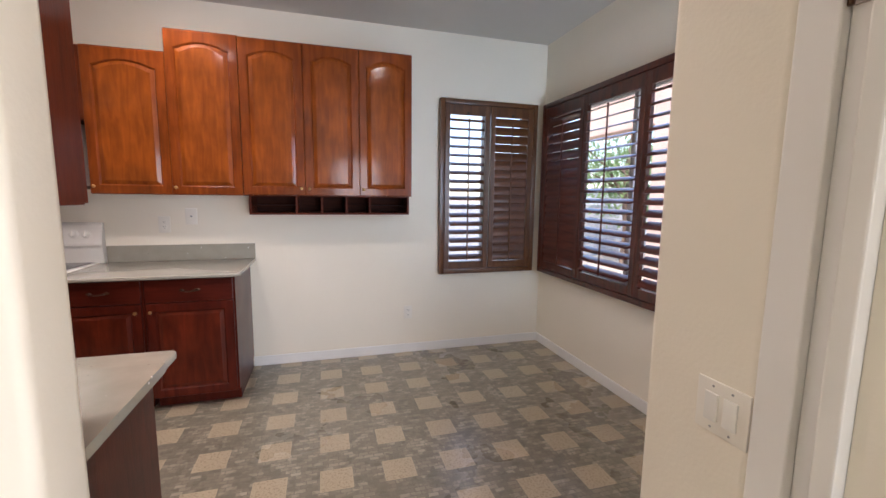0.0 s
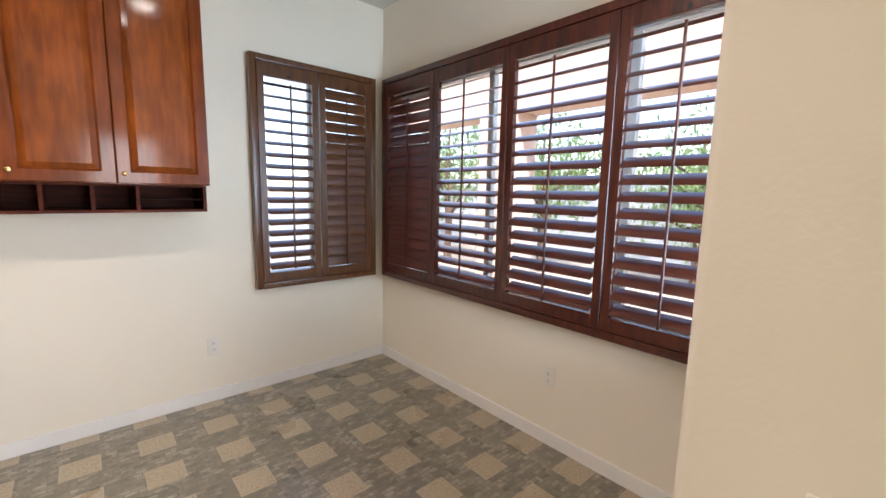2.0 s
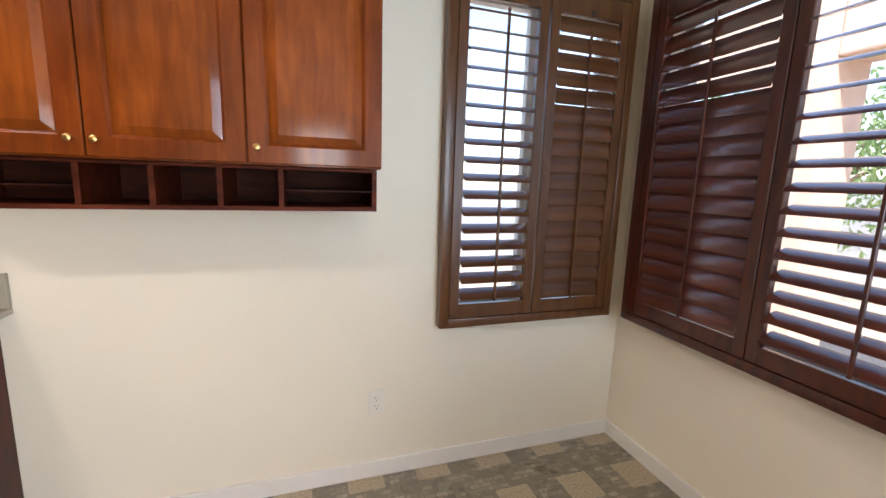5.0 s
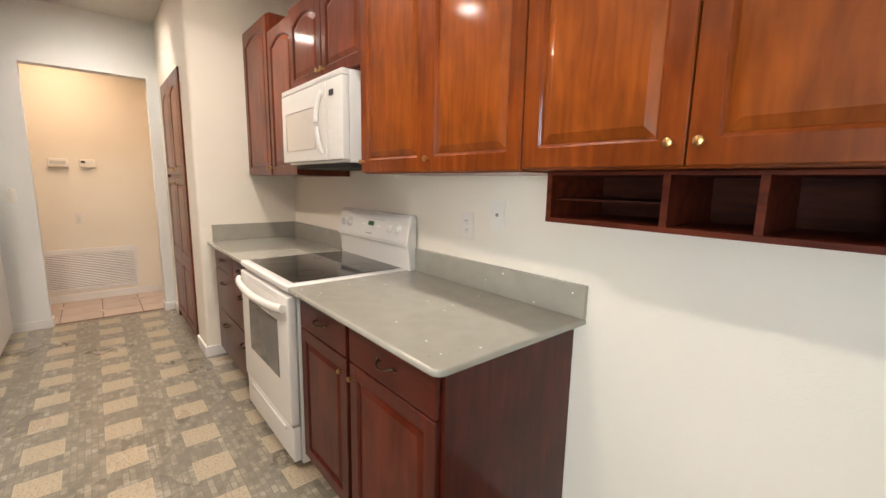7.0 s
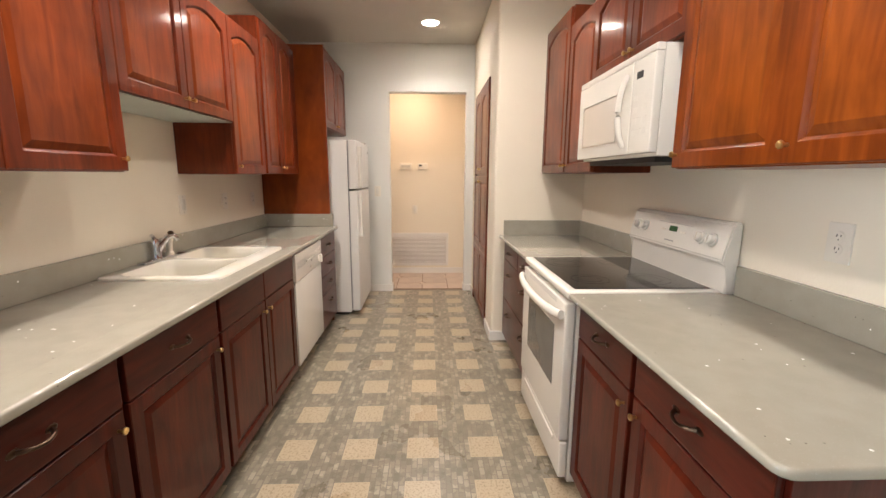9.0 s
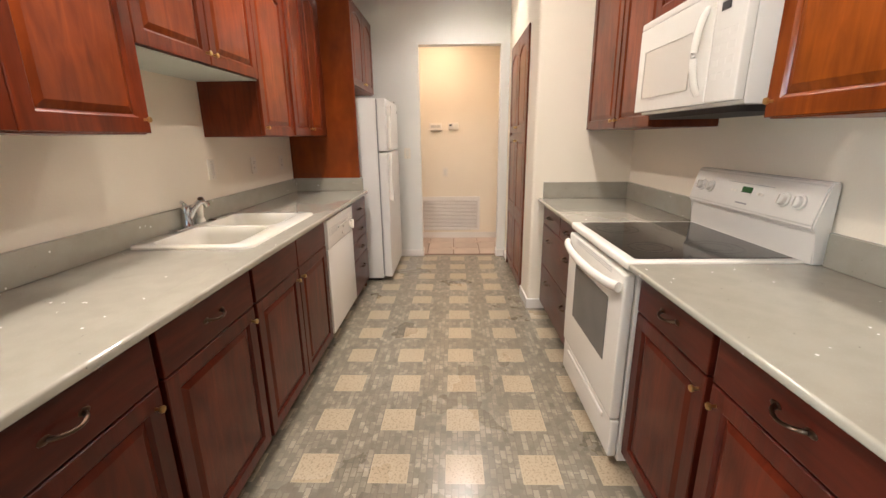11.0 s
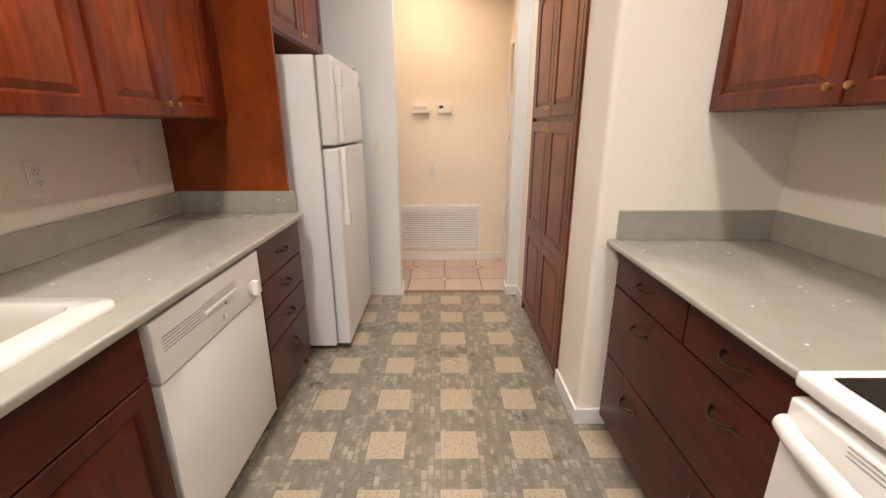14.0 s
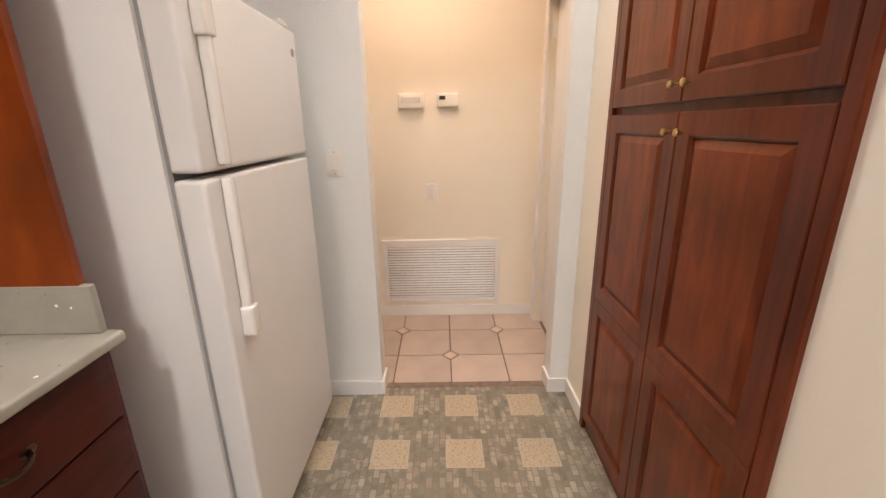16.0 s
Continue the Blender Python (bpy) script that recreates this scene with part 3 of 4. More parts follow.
GB = "base cabinets on the range side"
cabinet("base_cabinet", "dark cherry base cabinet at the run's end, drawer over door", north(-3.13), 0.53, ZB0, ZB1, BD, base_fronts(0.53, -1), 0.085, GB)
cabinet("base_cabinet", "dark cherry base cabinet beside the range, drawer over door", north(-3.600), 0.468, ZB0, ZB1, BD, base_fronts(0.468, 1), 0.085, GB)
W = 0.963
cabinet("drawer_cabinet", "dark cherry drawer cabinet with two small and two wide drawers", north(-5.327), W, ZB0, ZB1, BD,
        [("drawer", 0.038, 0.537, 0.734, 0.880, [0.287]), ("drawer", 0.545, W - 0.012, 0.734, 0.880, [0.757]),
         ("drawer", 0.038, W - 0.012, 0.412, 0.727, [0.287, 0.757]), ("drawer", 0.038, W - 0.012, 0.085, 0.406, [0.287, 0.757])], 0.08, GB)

# base cabinets, sink side
SD = 0.640
GS = "base cabinets on the sink side"


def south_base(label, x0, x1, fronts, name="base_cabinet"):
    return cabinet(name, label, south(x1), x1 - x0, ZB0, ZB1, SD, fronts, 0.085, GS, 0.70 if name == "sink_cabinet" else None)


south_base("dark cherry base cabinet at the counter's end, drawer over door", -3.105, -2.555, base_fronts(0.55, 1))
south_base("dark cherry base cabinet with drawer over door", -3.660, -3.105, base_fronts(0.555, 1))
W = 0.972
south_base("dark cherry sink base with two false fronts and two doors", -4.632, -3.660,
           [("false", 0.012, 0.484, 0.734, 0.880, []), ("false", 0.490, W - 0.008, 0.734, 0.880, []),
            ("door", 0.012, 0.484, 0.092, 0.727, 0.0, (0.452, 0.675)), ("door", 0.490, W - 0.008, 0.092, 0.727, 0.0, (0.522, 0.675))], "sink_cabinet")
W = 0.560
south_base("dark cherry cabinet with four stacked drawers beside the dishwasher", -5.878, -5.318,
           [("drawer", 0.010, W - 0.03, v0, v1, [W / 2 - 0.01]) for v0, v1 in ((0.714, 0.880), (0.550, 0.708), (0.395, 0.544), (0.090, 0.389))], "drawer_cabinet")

# upper cabinets, sink side
GU = "upper cabinets over the sink side"
US = 0.36
upper("cherry wall cabinet at the run's end with two arched doors", -3.17, -2.56, 1.40, 2.31, [(0, 0.5, 1), (0.5, 1, -1)], GU, south, US)
upper("cherry wall cabinet with one arched door", -3.645, -3.17, 1.40, 2.31, [(0, 1, 1)], GU, south, US)
over_sink = upper("short cherry cabinet above the sink with two arched doors", -4.575, -3.645, 1.70, 2.31, [(0, 0.5, 1), (0.5, 1, -1)], GU, south, US)
part("bottom_panel", box((0.004, -US + 0.012, 1.6965), (0.926, -0.004, 1.6995)), M_MELAMINE, over_sink, "pale unfinished underside")
upper("cherry wall cabinet with one arched door beside the sink", -5.035, -4.575, 1.395, 2.31, [(0, 1, -1)], GU, south, US)
upper("tall cherry wall cabinet with two narrow arched doors", -5.690, -5.035, 1.400, 2.455, [(0, 0.5, 1), (0.5, 1, -1)], GU, south, US + 0.012)
tower = thing("refrigerator_enclosure", south(-5.88), "tall reddish cherry panel and cabinet enclosing the refrigerator", "cabinet")
part("side_panel", box((-0.02, -0.605, 0.0), (0.0, -0.001, 2.515), 0.001, 1), M_VENEER, tower, "orange-red veneered side panel")
part("filler", box((-0.188, -0.34, 1.402), (-0.02, -0.001, 2.455)), M_MID, tower)
W = 0.93
bm = box((0.0, -0.58, 1.82), (W, -0.001, 2.515), 0.001, 1)
part("body", bm, M_DIM_CHERRY, tower)
for u0, u1, k in ((0.004, W / 2 - G, W / 2 - 0.03), (W / 2 + G, W - 0.004, W / 2 + 0.03)):
    f_bm, p_bm = raised_panel(u1 - u0, 0.68, 0.042)
    for b in (f_bm, p_bm):
        bmesh.ops.transform(b, matrix=Matrix.Translation((u0, -0.58, 1.827)), verts=b.verts[:])
    d = part("door", f_bm, M_DIM_CHERRY, tower)
    part("raised_panel", p_bm, M_DIM_CHERRY_PANEL, d)
    add_knob(d, k, -0.60, 1.875)

# pantry
pan = thing("pantry", pose(PX0, YP, 0), "tall built-in cherry pantry with two upper and two lower doors", "cabinet")
PW, PZ0, PZ1 = PX1 - PX0, 0.055, 2.205
bm = bmesh.new()
box((0, 0.004, 0.002), (PW, 0.60, PZ0), 0, 1, bm)
box((0, 0.006, PZ0), (PW, 0.60, PZ1), 0, 1, bm)
box((-0.02, -0.014, 0.002), (0.016, 0.02, PZ1 + 0.02), 0.003, 1, bm)
box((PW - 0.016, -0.014, 0.002), (PW + 0.02, 0.02, PZ1 + 0.02), 0.003, 1, bm)
box((-0.02, -0.014, PZ1 - 0.016), (PW + 0.02, 0.02, PZ1 + 0.02), 0.003, 1, bm)
part("body", bm, M_DIM_CHERRY, pan)


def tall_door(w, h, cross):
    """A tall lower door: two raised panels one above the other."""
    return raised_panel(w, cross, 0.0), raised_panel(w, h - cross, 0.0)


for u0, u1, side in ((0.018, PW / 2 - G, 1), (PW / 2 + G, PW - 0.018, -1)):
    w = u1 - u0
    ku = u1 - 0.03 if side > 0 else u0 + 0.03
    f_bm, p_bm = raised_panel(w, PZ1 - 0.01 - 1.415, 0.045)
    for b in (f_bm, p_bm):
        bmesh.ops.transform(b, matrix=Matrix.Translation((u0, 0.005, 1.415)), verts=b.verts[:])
    d = part("door", f_bm, M_DIM_CHERRY, pan, "upper door with arched panel")
    part("raised_panel", p_bm, M_DIM_CHERRY_PANEL, d)
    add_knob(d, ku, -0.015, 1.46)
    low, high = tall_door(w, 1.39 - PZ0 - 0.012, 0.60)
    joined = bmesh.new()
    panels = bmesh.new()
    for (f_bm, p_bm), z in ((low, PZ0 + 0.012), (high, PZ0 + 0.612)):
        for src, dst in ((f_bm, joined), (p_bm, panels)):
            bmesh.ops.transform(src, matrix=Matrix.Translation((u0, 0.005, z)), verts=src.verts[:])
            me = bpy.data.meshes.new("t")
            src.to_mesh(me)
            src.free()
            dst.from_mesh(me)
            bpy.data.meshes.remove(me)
    d = part("door", joined, M_DIM_CHERRY, pan, "lower door with two raised panels")
    part("raised_panel", panels, M_DIM_CHERRY_PANEL, d)
    add_knob(d, ku, -0.015, 1.338)

# ---- worktops ----


def nosed_slab(lo, hi, bm, round_x=None, r=0.034):
    """A slab with a rounded nose along its front (towards -y) and its free end, whose front corner at round_x is rounded too."""
    own = box(lo, hi)
    if round_x is not None:
        corner = [e for e in own.edges if all(abs(v.co.x - round_x) < 1e-4 and abs(v.co.y - lo[1]) < 1e-4 for v in e.verts)]
        bmesh.ops.bevel(own, geom=corner, offset=r, segments=6, affect="EDGES", profile=0.5)
    other = hi[0] if round_x == lo[0] else lo[0]
    nose = []
    for e in own.edges:
        p, q = (v.co for v in e.verts)
        flat = abs(p.z - q.z) < 1e-5
        at_back = abs(p.y - hi[1]) < 1e-4 and abs(q.y - hi[1]) < 1e-4
        at_end = round_x is not None and abs(p.x - other) < 1e-4 and abs(q.x - other) < 1e-4
        side = round_x is None and abs(p.x - q.x) < 1e-4
        if flat and not (at_back or at_end or side):
            nose.append(e)
    bmesh.ops.bevel(own, geom=nose, offset=0.009, segments=3, affect="EDGES", profile=0.6)
    me = bpy.data.meshes.new("t")
    own.to_mesh(me)
    own.free()
    bm.from_mesh(me)
    bpy.data.meshes.remove(me)


def worktop(name, label, m, w, depth, splash_ends, hole=None, skip=0.0, z0=0.891, z1=0.914, free_end=None, r=0.034):
    """Worktop with a rounded front edge, a back splash and side splashes; local back at y = 0."""
    c = thing(name, m, label, "counter")
    bm = bmesh.new()
    if hole:
        h0, h1, d0, d1 = hole
        nosed_slab((0, -depth, z0), (w, -d1, z1), bm, free_end, r)
        box((0, -d0, z0), (w, -0.001, z1), 0, 1, bm)
        box((0, -d1, z0), (h0, -d0, z1), 0, 1, bm)
        box((h1, -d1, z0), (w, -d0, z1), 0, 1, bm)
    else:
        nosed_slab((0, -depth, z0), (w, -0.001, z1), bm, free_end, r)
    part("slab", bm, M_COUNTER, c, "", True)
    part("back_splash", box((skip, -0.021, z1 + 0.0005), (w, -0.001, 1.037), 0.002, 1), M_COUNTER, c)
    for end in splash_ends:
        lo, hi = (0.001, 0.020) if end == 0 else (w - 0.020, w - 0.001)
        part("side_splash", box((lo, -depth + 0.035, z1 + 0.0005), (hi, -0.0215, 1.037), 0.002, 1), M_COUNTER, c)
    return c


worktop("worktop", "grey-green speckled worktop on the cabinets beside the range", north(-3.602), 1.047, 0.69, [], skip=0.036, free_end=1.047)
worktop("worktop", "grey-green speckled worktop between range and pier", north(-5.328), 0.965, 0.685, [0])
SINK = (-4.69, -3.818)
worktop("worktop", "long grey-green speckled worktop with a drop-in sink", south(-2.492), 3.386, 0.664, [1],
        hole=(-2.492 - SINK[1] + 0.03, -2.492 - SINK[0] - 0.03, 0.045, 0.548), z1=0.920, free_end=0.0, r=0.02)

# sink
sk = thing("sink", pose(SINK[0], YS + 0.565, 0.921), "white enamelled double-bowl drop-in sink", "sink")
SW, SDp = SINK[1] - SINK[0], 0.545
bowls = [(0.045, 0.415, -0.478, -0.080), (0.450, SW - 0.045, -0.478, -0.080)]


def ring_points(x0, x1, y0, y1, r, z, n=6):
    pts = []
    for cx, cy, a0 in ((x1 - r, y1 - r, 0), (x0 + r, y1 - r, 90), (x0 + r, y0 + r, 180), (x1 - r, y0 + r, 270)):
        for i in range(n + 1):
            a = radians(a0 + 90 * i / n)
            pts.append((cx + r * math.cos(a), cy + r * math.sin(a), z))
    return pts


def loft(bm, loops, close=True):
    rings = [[bm.verts.new(p) for p in lp] for lp in loops]
    k = len(rings[0])
    for a, b in zip(rings, rings[1:]):
        for i in range(k):
            j = (i + 1) % k
            bm.faces.new((a[i], a[j], b[j], b[i]))
    if close:
        bm.faces.new(rings[-1])
    return rings


rim = bmesh.new()
edges = []
outer = ring_points(0, SW, -SDp, 0, 0.055, 0.012)
for loop in [outer] + [ring_points(x0, x1, y0, y1, 0.05, 0.012) for x0, x1, y0, y1 in bowls]:
    vs = [rim.verts.new(p) for p in loop]
    edges += [rim.edges.new((vs[i], vs[(i + 1) % len(vs)])) for i in range(len(vs))]
bmesh.ops.triangle_fill(rim, use_beauty=True, edges=edges, normal=(0, 0, 1))
loft(rim, [outer, ring_points(-0.005, SW + 0.005, -SDp - 0.005, 0.005, 0.06, 0.008), ring_points(-0.007, SW + 0.007, -SDp - 0.007, 0.007, 0.062, -0.0005)], False)
bmesh.ops.remove_doubles(rim, verts=rim.verts[:], dist=0.0003)
bmesh.ops.recalc_face_normals(rim, faces=rim.faces[:])
part("rim", rim, M_SINK, sk, "", True)
for i, (x0, x1, y0, y1) in enumerate(bowls):
    bm = bmesh.new()
    loft(bm, [ring_points(x0, x1, y0, y1, 0.05, 0.012), ring_points(x0 + 0.005, x1 - 0.005, y0 + 0.005, y1 - 0.005, 0.05, 0.007),
              ring_points(x0 + 0.012, x1 - 0.012, y0 + 0.012, y1 - 0.012, 0.05, -0.03), ring_points(x0 + 0.02, x1 - 0.02, y0 + 0.02, y1 - 0.02, 0.06, -0.14),
              ring_points(x0 + 0.05, x1 - 0.05, y0 + 0.05, y1 - 0.05, 0.07, -0.168)])
    b = part("bowl", bm, M_SINK, sk, "", True)
    part("drain", lathe([(0.045, 0), (0.045, 0.004), (0.036, 0.003), (0.034, 0.001)], 20, Matrix.Translation(((x0 + x1) / 2, (y0 + y1) / 2, -0.168))), M_CHROME, b, "chrome drain", True)
fa = thing("faucet", pose(-4.227, YS + 0.045, 0.934), "chrome kitchen faucet on a long plate at the sink's rim", "faucet")
part("base_plate", box((-0.125, -0.027, 0.0), (0.125, 0.027, 0.010), 0.009, 3), M_CHROME, fa, "", True)
part("column", lathe([(0.030, 0.0), (0.026, 0.015), (0.023, 0.05), (0.024, 0.085), (0.019, 0.105), (0.006, 0.114)], 20, Matrix.Translation((0, 0, 0.008))), M_CHROME, fa, "", True)
part("spout", tube([(-0.004, 0.006, 0.050), (-0.024, 0.024, 0.092), (-0.046, 0.046, 0.124), (-0.060, 0.060, 0.128), (-0.070, 0.071, 0.114), (-0.072, 0.074, 0.098)], [0.019, 0.018, 0.016, 0.016, 0.016, 0.015], 12), M_CHROME, fa, "", True)
part("lever", tube([(0, 0, 0.112), (0.012, 0.0, 0.128), (0.028, 0.004, 0.136)], [0.012, 0.009, 0.010], 10), M_CHROME, fa, "", True)
part("spout_cap", lathe([(0.015, 0), (0.015, 0.008), (0.008, 0.014)], 14, Matrix.Translation((-0.054, 0.054, 0.139))), M_BRONZE, fa, "dark cap on the spout", True)
sp = thing("side_sprayer", pose(-4.335, YS + 0.05, 0.944), "white side sprayer at the end of the faucet plate", "sprayer")
part("collar", lathe([(0.024, 0), (0.022, 0.012), (0.017, 0.02)], 16), M_PLASTIC, sp, "", True)
part("spray_head", lathe([(0.014, 0.018), (0.015, 0.06), (0.018, 0.095), (0.020, 0.110), (0.012, 0.122)], 16, pose(0, 0, 0, -8, 8, 0)), M_PLASTIC, sp, "white sprayer head", True)
hc = thing("sink_hole_cover", pose(-4.445, YS + 0.05, 0.934), "dark round cover on a spare sink hole", "sink cover")
part("cap", lathe([(0.021, 0), (0.021, 0.004), (0.012, 0.007)], 16), M_BRONZE, hc, "", True)

# ---- appliances ----
# range
rg = thing("range", pose(-4.361, -0.005, 0), "white electric range with black glass cooktop", "stove")
RW, RF = 0.758, -0.645
part("body", box((0.002, RF, 0.03), (RW - 0.002, -0.03, 0.8855), 0.004, 2), M_WHITE, rg)
part("kick", box((0.03, RF + 0.05, 0.002), (RW - 0.03, -0.05, 0.03)), M_DARK, rg)
top = part("cooktop", box((-0.001, RF - 0.045, 0.886), (RW + 0.001, -0.03, 0.922), 0.014, 4), M_WHITE, rg, "", True)
glass = part("glass_surface", box((0.035, RF - 0.005, 0.9225), (RW - 0.035, -0.062, 0.9255), 0.001, 1), M_BLACK_GLASS, top, "black ceramic glass")
od = part("oven_door", box((0.006, RF - 0.048, 0.235), (RW - 0.006, RF - 0.004, 0.868), 0.010, 3), M_WHITE, rg, "", True)
part("oven_window", box((0.150, RF - 0.0505, 0.435), (RW - 0.140, RF - 0.044, 0.728), 0.002, 1), M_OVEN_GLASS, od, "dark smoked oven window")
hp = [(0.02 + (RW - 0.04) * i / 16, RF - 0.062 - 0.034 * math.sin(math.pi * i / 16) ** 0.5, 0.815 - 0.012 * math.sin(math.pi * i / 16)) for i in range(17)]
part("oven_handle", tube(hp, 0.017, 12, 1.25), M_WHITE, od, "", True)
for i in range(3):
    part("vent_slot", box((0.13, RF - 0.0490, 0.838 + 0.009 * i), (RW - 0.13, RF - 0.045, 0.8405 + 0.009 * i)), M_GREY, od)
part("storage_drawer", box((0.006, RF - 0.040, 0.05), (RW - 0.006, RF - 0.004, 0.226), 0.008, 3), M_WHITE, rg, "", True)
part("drawer_lip", box((0.10, RF - 0.047, 0.178), (RW - 0.10, RF - 0.038, 0.200), 0.004, 2), M_WHITE, rg, "", True)
bg = bmesh.new()
prof = [(-0.002, 0.915), (-0.050, 0.915), (-0.053, 1.035), (-0.073, 1.043), (-0.076, 1.056), (-0.041, 1.203), (-0.030, 1.212), (-0.002, 1.212)]
rings = [[bg.verts.new((x, y, z)) for y, z in prof] for x in (0.002, RW + 0.033)]
for i in range(len(prof)):
    j = (i + 1) % len(prof)
    bg.faces.new((rings[0][i], rings[0][j], rings[1][j], rings[1][i]))
bg.faces.new(rings[0])
bg.faces.new(rings[1][::-1])
bmesh.ops.bevel(bg, geom=bg.edges[:], offset=0.006, segments=2, affect="EDGES")
guard = part("backguard", bg, M_WHITE, rg)
# Dark strip drawn in place of shade beneath the control panel's overhang.
part("shade_strip", box((0.014, -0.0555, 1.0355), (RW + 0.021, -0.045, 1.0435)), M_DARK, guard)
slant = math.degrees(math.atan2(0.034, 0.13))
for u in (0.085, 0.155, 0.625, 0.700):
    k = part("control_knob", lathe([(0.030, 0), (0.029, 0.006), (0.022, 0.008), (0.020, 0.022), (0.014, 0.025)], 20, pose(u, -0.061, 1.130, 90 - slant, 0, 0)), M_WHITE, guard, "", True)
    part("pointer", box((-0.003, -0.018, 0.024), (0.003, 0.018, 0.030), 0.001, 1), M_PLASTIC, k).matrix_local = pose(u, -0.061, 1.130, 90 - slant, 0, 0)
part("display", box((-0.030, -0.013, 0), (0.030, 0.013, 0.003)), M_DISPLAY, guard, "small dark green clock display").matrix_local = pose(0.415, -0.0600, 1.142, 90 - slant, 0, 0)
part("name_bar", box((-0.035, -0.003, 0), (0.035, 0.003, 0.002)), M_GREY, guard).matrix_local = pose(0.40, -0.0705, 1.083, 90 - slant, 0, 0)
part("label_line", box((-0.14, -0.0008, 0), (0.14, 0.0008, 0.002)), M_GREY, guard).matrix_local = pose(0.42, -0.0535, 1.168, 90 - slant, 0, 0)
for i in range(4):
    part("touch_button", box((-0.008, -0.005, 0), (0.008, 0.005, 0.002)), M_PLASTIC, guard).matrix_local = pose(0.32 + 0.022 * i + (0.12 if i > 1 else 0), -0.062, 1.132, 90 - slant, 0, 0)
for u, v, r in ((0.20, -0.52, 0.10), (0.56, -0.52, 0.085), (0.20, -0.25, 0.075), (0.56, -0.25, 0.10)):
    ringm = bmesh.new()
    for rr in (r, r * 0.62):
        a = [[ringm.verts.new((u + q * math.cos(2 * math.pi * i / 40), v + q * math.sin(2 * math.pi * i / 40), 0.9258)) for i in range(40)] for q in (rr, rr - 0.0025)]
        for i in range(40):
            ringm.faces.new((a[0][i], a[0][(i + 1) % 40], a[1][(i + 1) % 40], a[1][i]))
    part("burner_ring", ringm, M_RING, top)

# microwave
mw = thing("microwave", pose(-4.315, -0.005, 1.472), "white over-the-range microwave with a curved handle", "microwave")
MW, MH, MD = 0.760, 0.408, 0.395
part("body", box((0, -MD, 0), (MW, -0.003, MH), 0.006, 2), M_WHITE, mw, "", True)
md = part("door", box((0.0, -MD - 0.036, 0.012), (0.590, -MD - 0.001, MH - 0.03), 0.006, 3), M_WHITE, mw, "", True)
part("window", box((0.070, -MD - 0.0375, 0.070), (0.470, -MD - 0.034, 0.275), 0.006, 2), M_MW_GLASS, md, "pale reflective window")
part("handle", tube([(0.545, -MD - 0.034 - 0.034 * math.sin(math.pi * i / 14) ** 0.6, 0.045 + 0.29 * i / 14) for i in range(15)], 0.013, 12), M_WHITE, md, "", True)
cp = part("control_panel", box((0.594, -MD - 0.036, 0.012), (MW, -MD - 0.001, MH - 0.03), 0.006, 3), M_WHITE, mw, "", True)
part("display", box((0.628, -MD - 0.0375, 0.303), (0.676, -MD - 0.034, 0.330)), M_DARK, cp, "small dark display")
for i in range(4):
    for j in range(3):
        part("key", box((0.615 + 0.042 * j, -MD - 0.0366, 0.085 + 0.045 * i), (0.645 + 0.042 * j, -MD - 0.035, 0.108 + 0.045 * i), 0.0005, 1), M_WHITE, cp)
part("top_grille", box((0.0, -MD - 0.034, MH - 0.028), (MW, -MD - 0.001, MH), 0.005, 2), M_WHITE, mw, "", True)
part("underside", box((0.05, -MD + 0.02, -0.022), (MW - 0.05, -0.06, 0.0)), M_DARK, mw, "black filter underside")

# dishwasher
dw = thing("dishwasher", south(-4.640), "white built-in dishwasher under the worktop", "dishwasher")
DWW, DY = 0.672, -0.640
part("body", box((0.004, DY + 0.03, 0.10), (DWW - 0.004, -0.05, 0.886)), M_WHITE, dw)
part("kick", box((0.01, DY + 0.09, 0.002), (DWW - 0.01, -0.10, 0.10)), M_DARK, dw)
part("door", box((0.006, DY - 0.006, 0.105), (DWW - 0.006, DY + 0.029, 0.688), 0.006, 2), M_WHITE, dw, "", True)
pn = part("control_panel", box((0.006, DY - 0.012, 0.692), (DWW - 0.006, DY + 0.029, 0.878), 0.006, 3), M_WHITE, dw, "", True)
for i in range(5):
    part("vent_slot", box((0.040, DY - 0.0128, 0.775 + 0.010 * i), (0.235, DY - 0.010, 0.7782 + 0.010 * i)), M_GREY, pn)
for i in range(5):
    part("vent_slot", box((0.455, DY - 0.0125, 0.790 + 0.010 * i), (0.630, DY - 0.010, 0.7925 + 0.010 * i)), M_PLASTIC, pn)
# Flat plate whose darker colour stands in for the pocket's shade.
part("pocket", box((0.240, DY - 0.0126, 0.795), (0.450, DY - 0.009, 0.826), 0.001, 1), M_SHADED, pn, "shaded finger pocket")
part("latch", box((0.238, DY - 0.022, 0.785), (0.450, DY - 0.012, 0.800), 0.004, 2), M_WHITE, pn, "", True)
part("button", lathe([(0.006, 0), (0.006, 0.003), (0.004, 0.004)], 12, pose(0.375, DY - 0.012, 0.772, 90, 0, 0)), M_GREY, pn, "small grey button", True)
part("indicator", lathe([(0.011, 0), (0.010, 0.005), (0.006, 0.007)], 14, pose(0.355, DY - 0.012, 0.728, 90, 0, 0)), M_PLASTIC, pn, "", True)
part("dial", lathe([(0.026, 0), (0.025, 0.005), (0.018, 0.008)], 24, pose(0.572, DY - 0.012, 0.748, 90, 0, 0)), M_PLASTIC, pn, "", True)
part("dial_grip", box((0.562, DY - 0.042, 0.716), (0.582, DY - 0.018, 0.780), 0.006, 3), M_PLASTIC, pn, "", True)

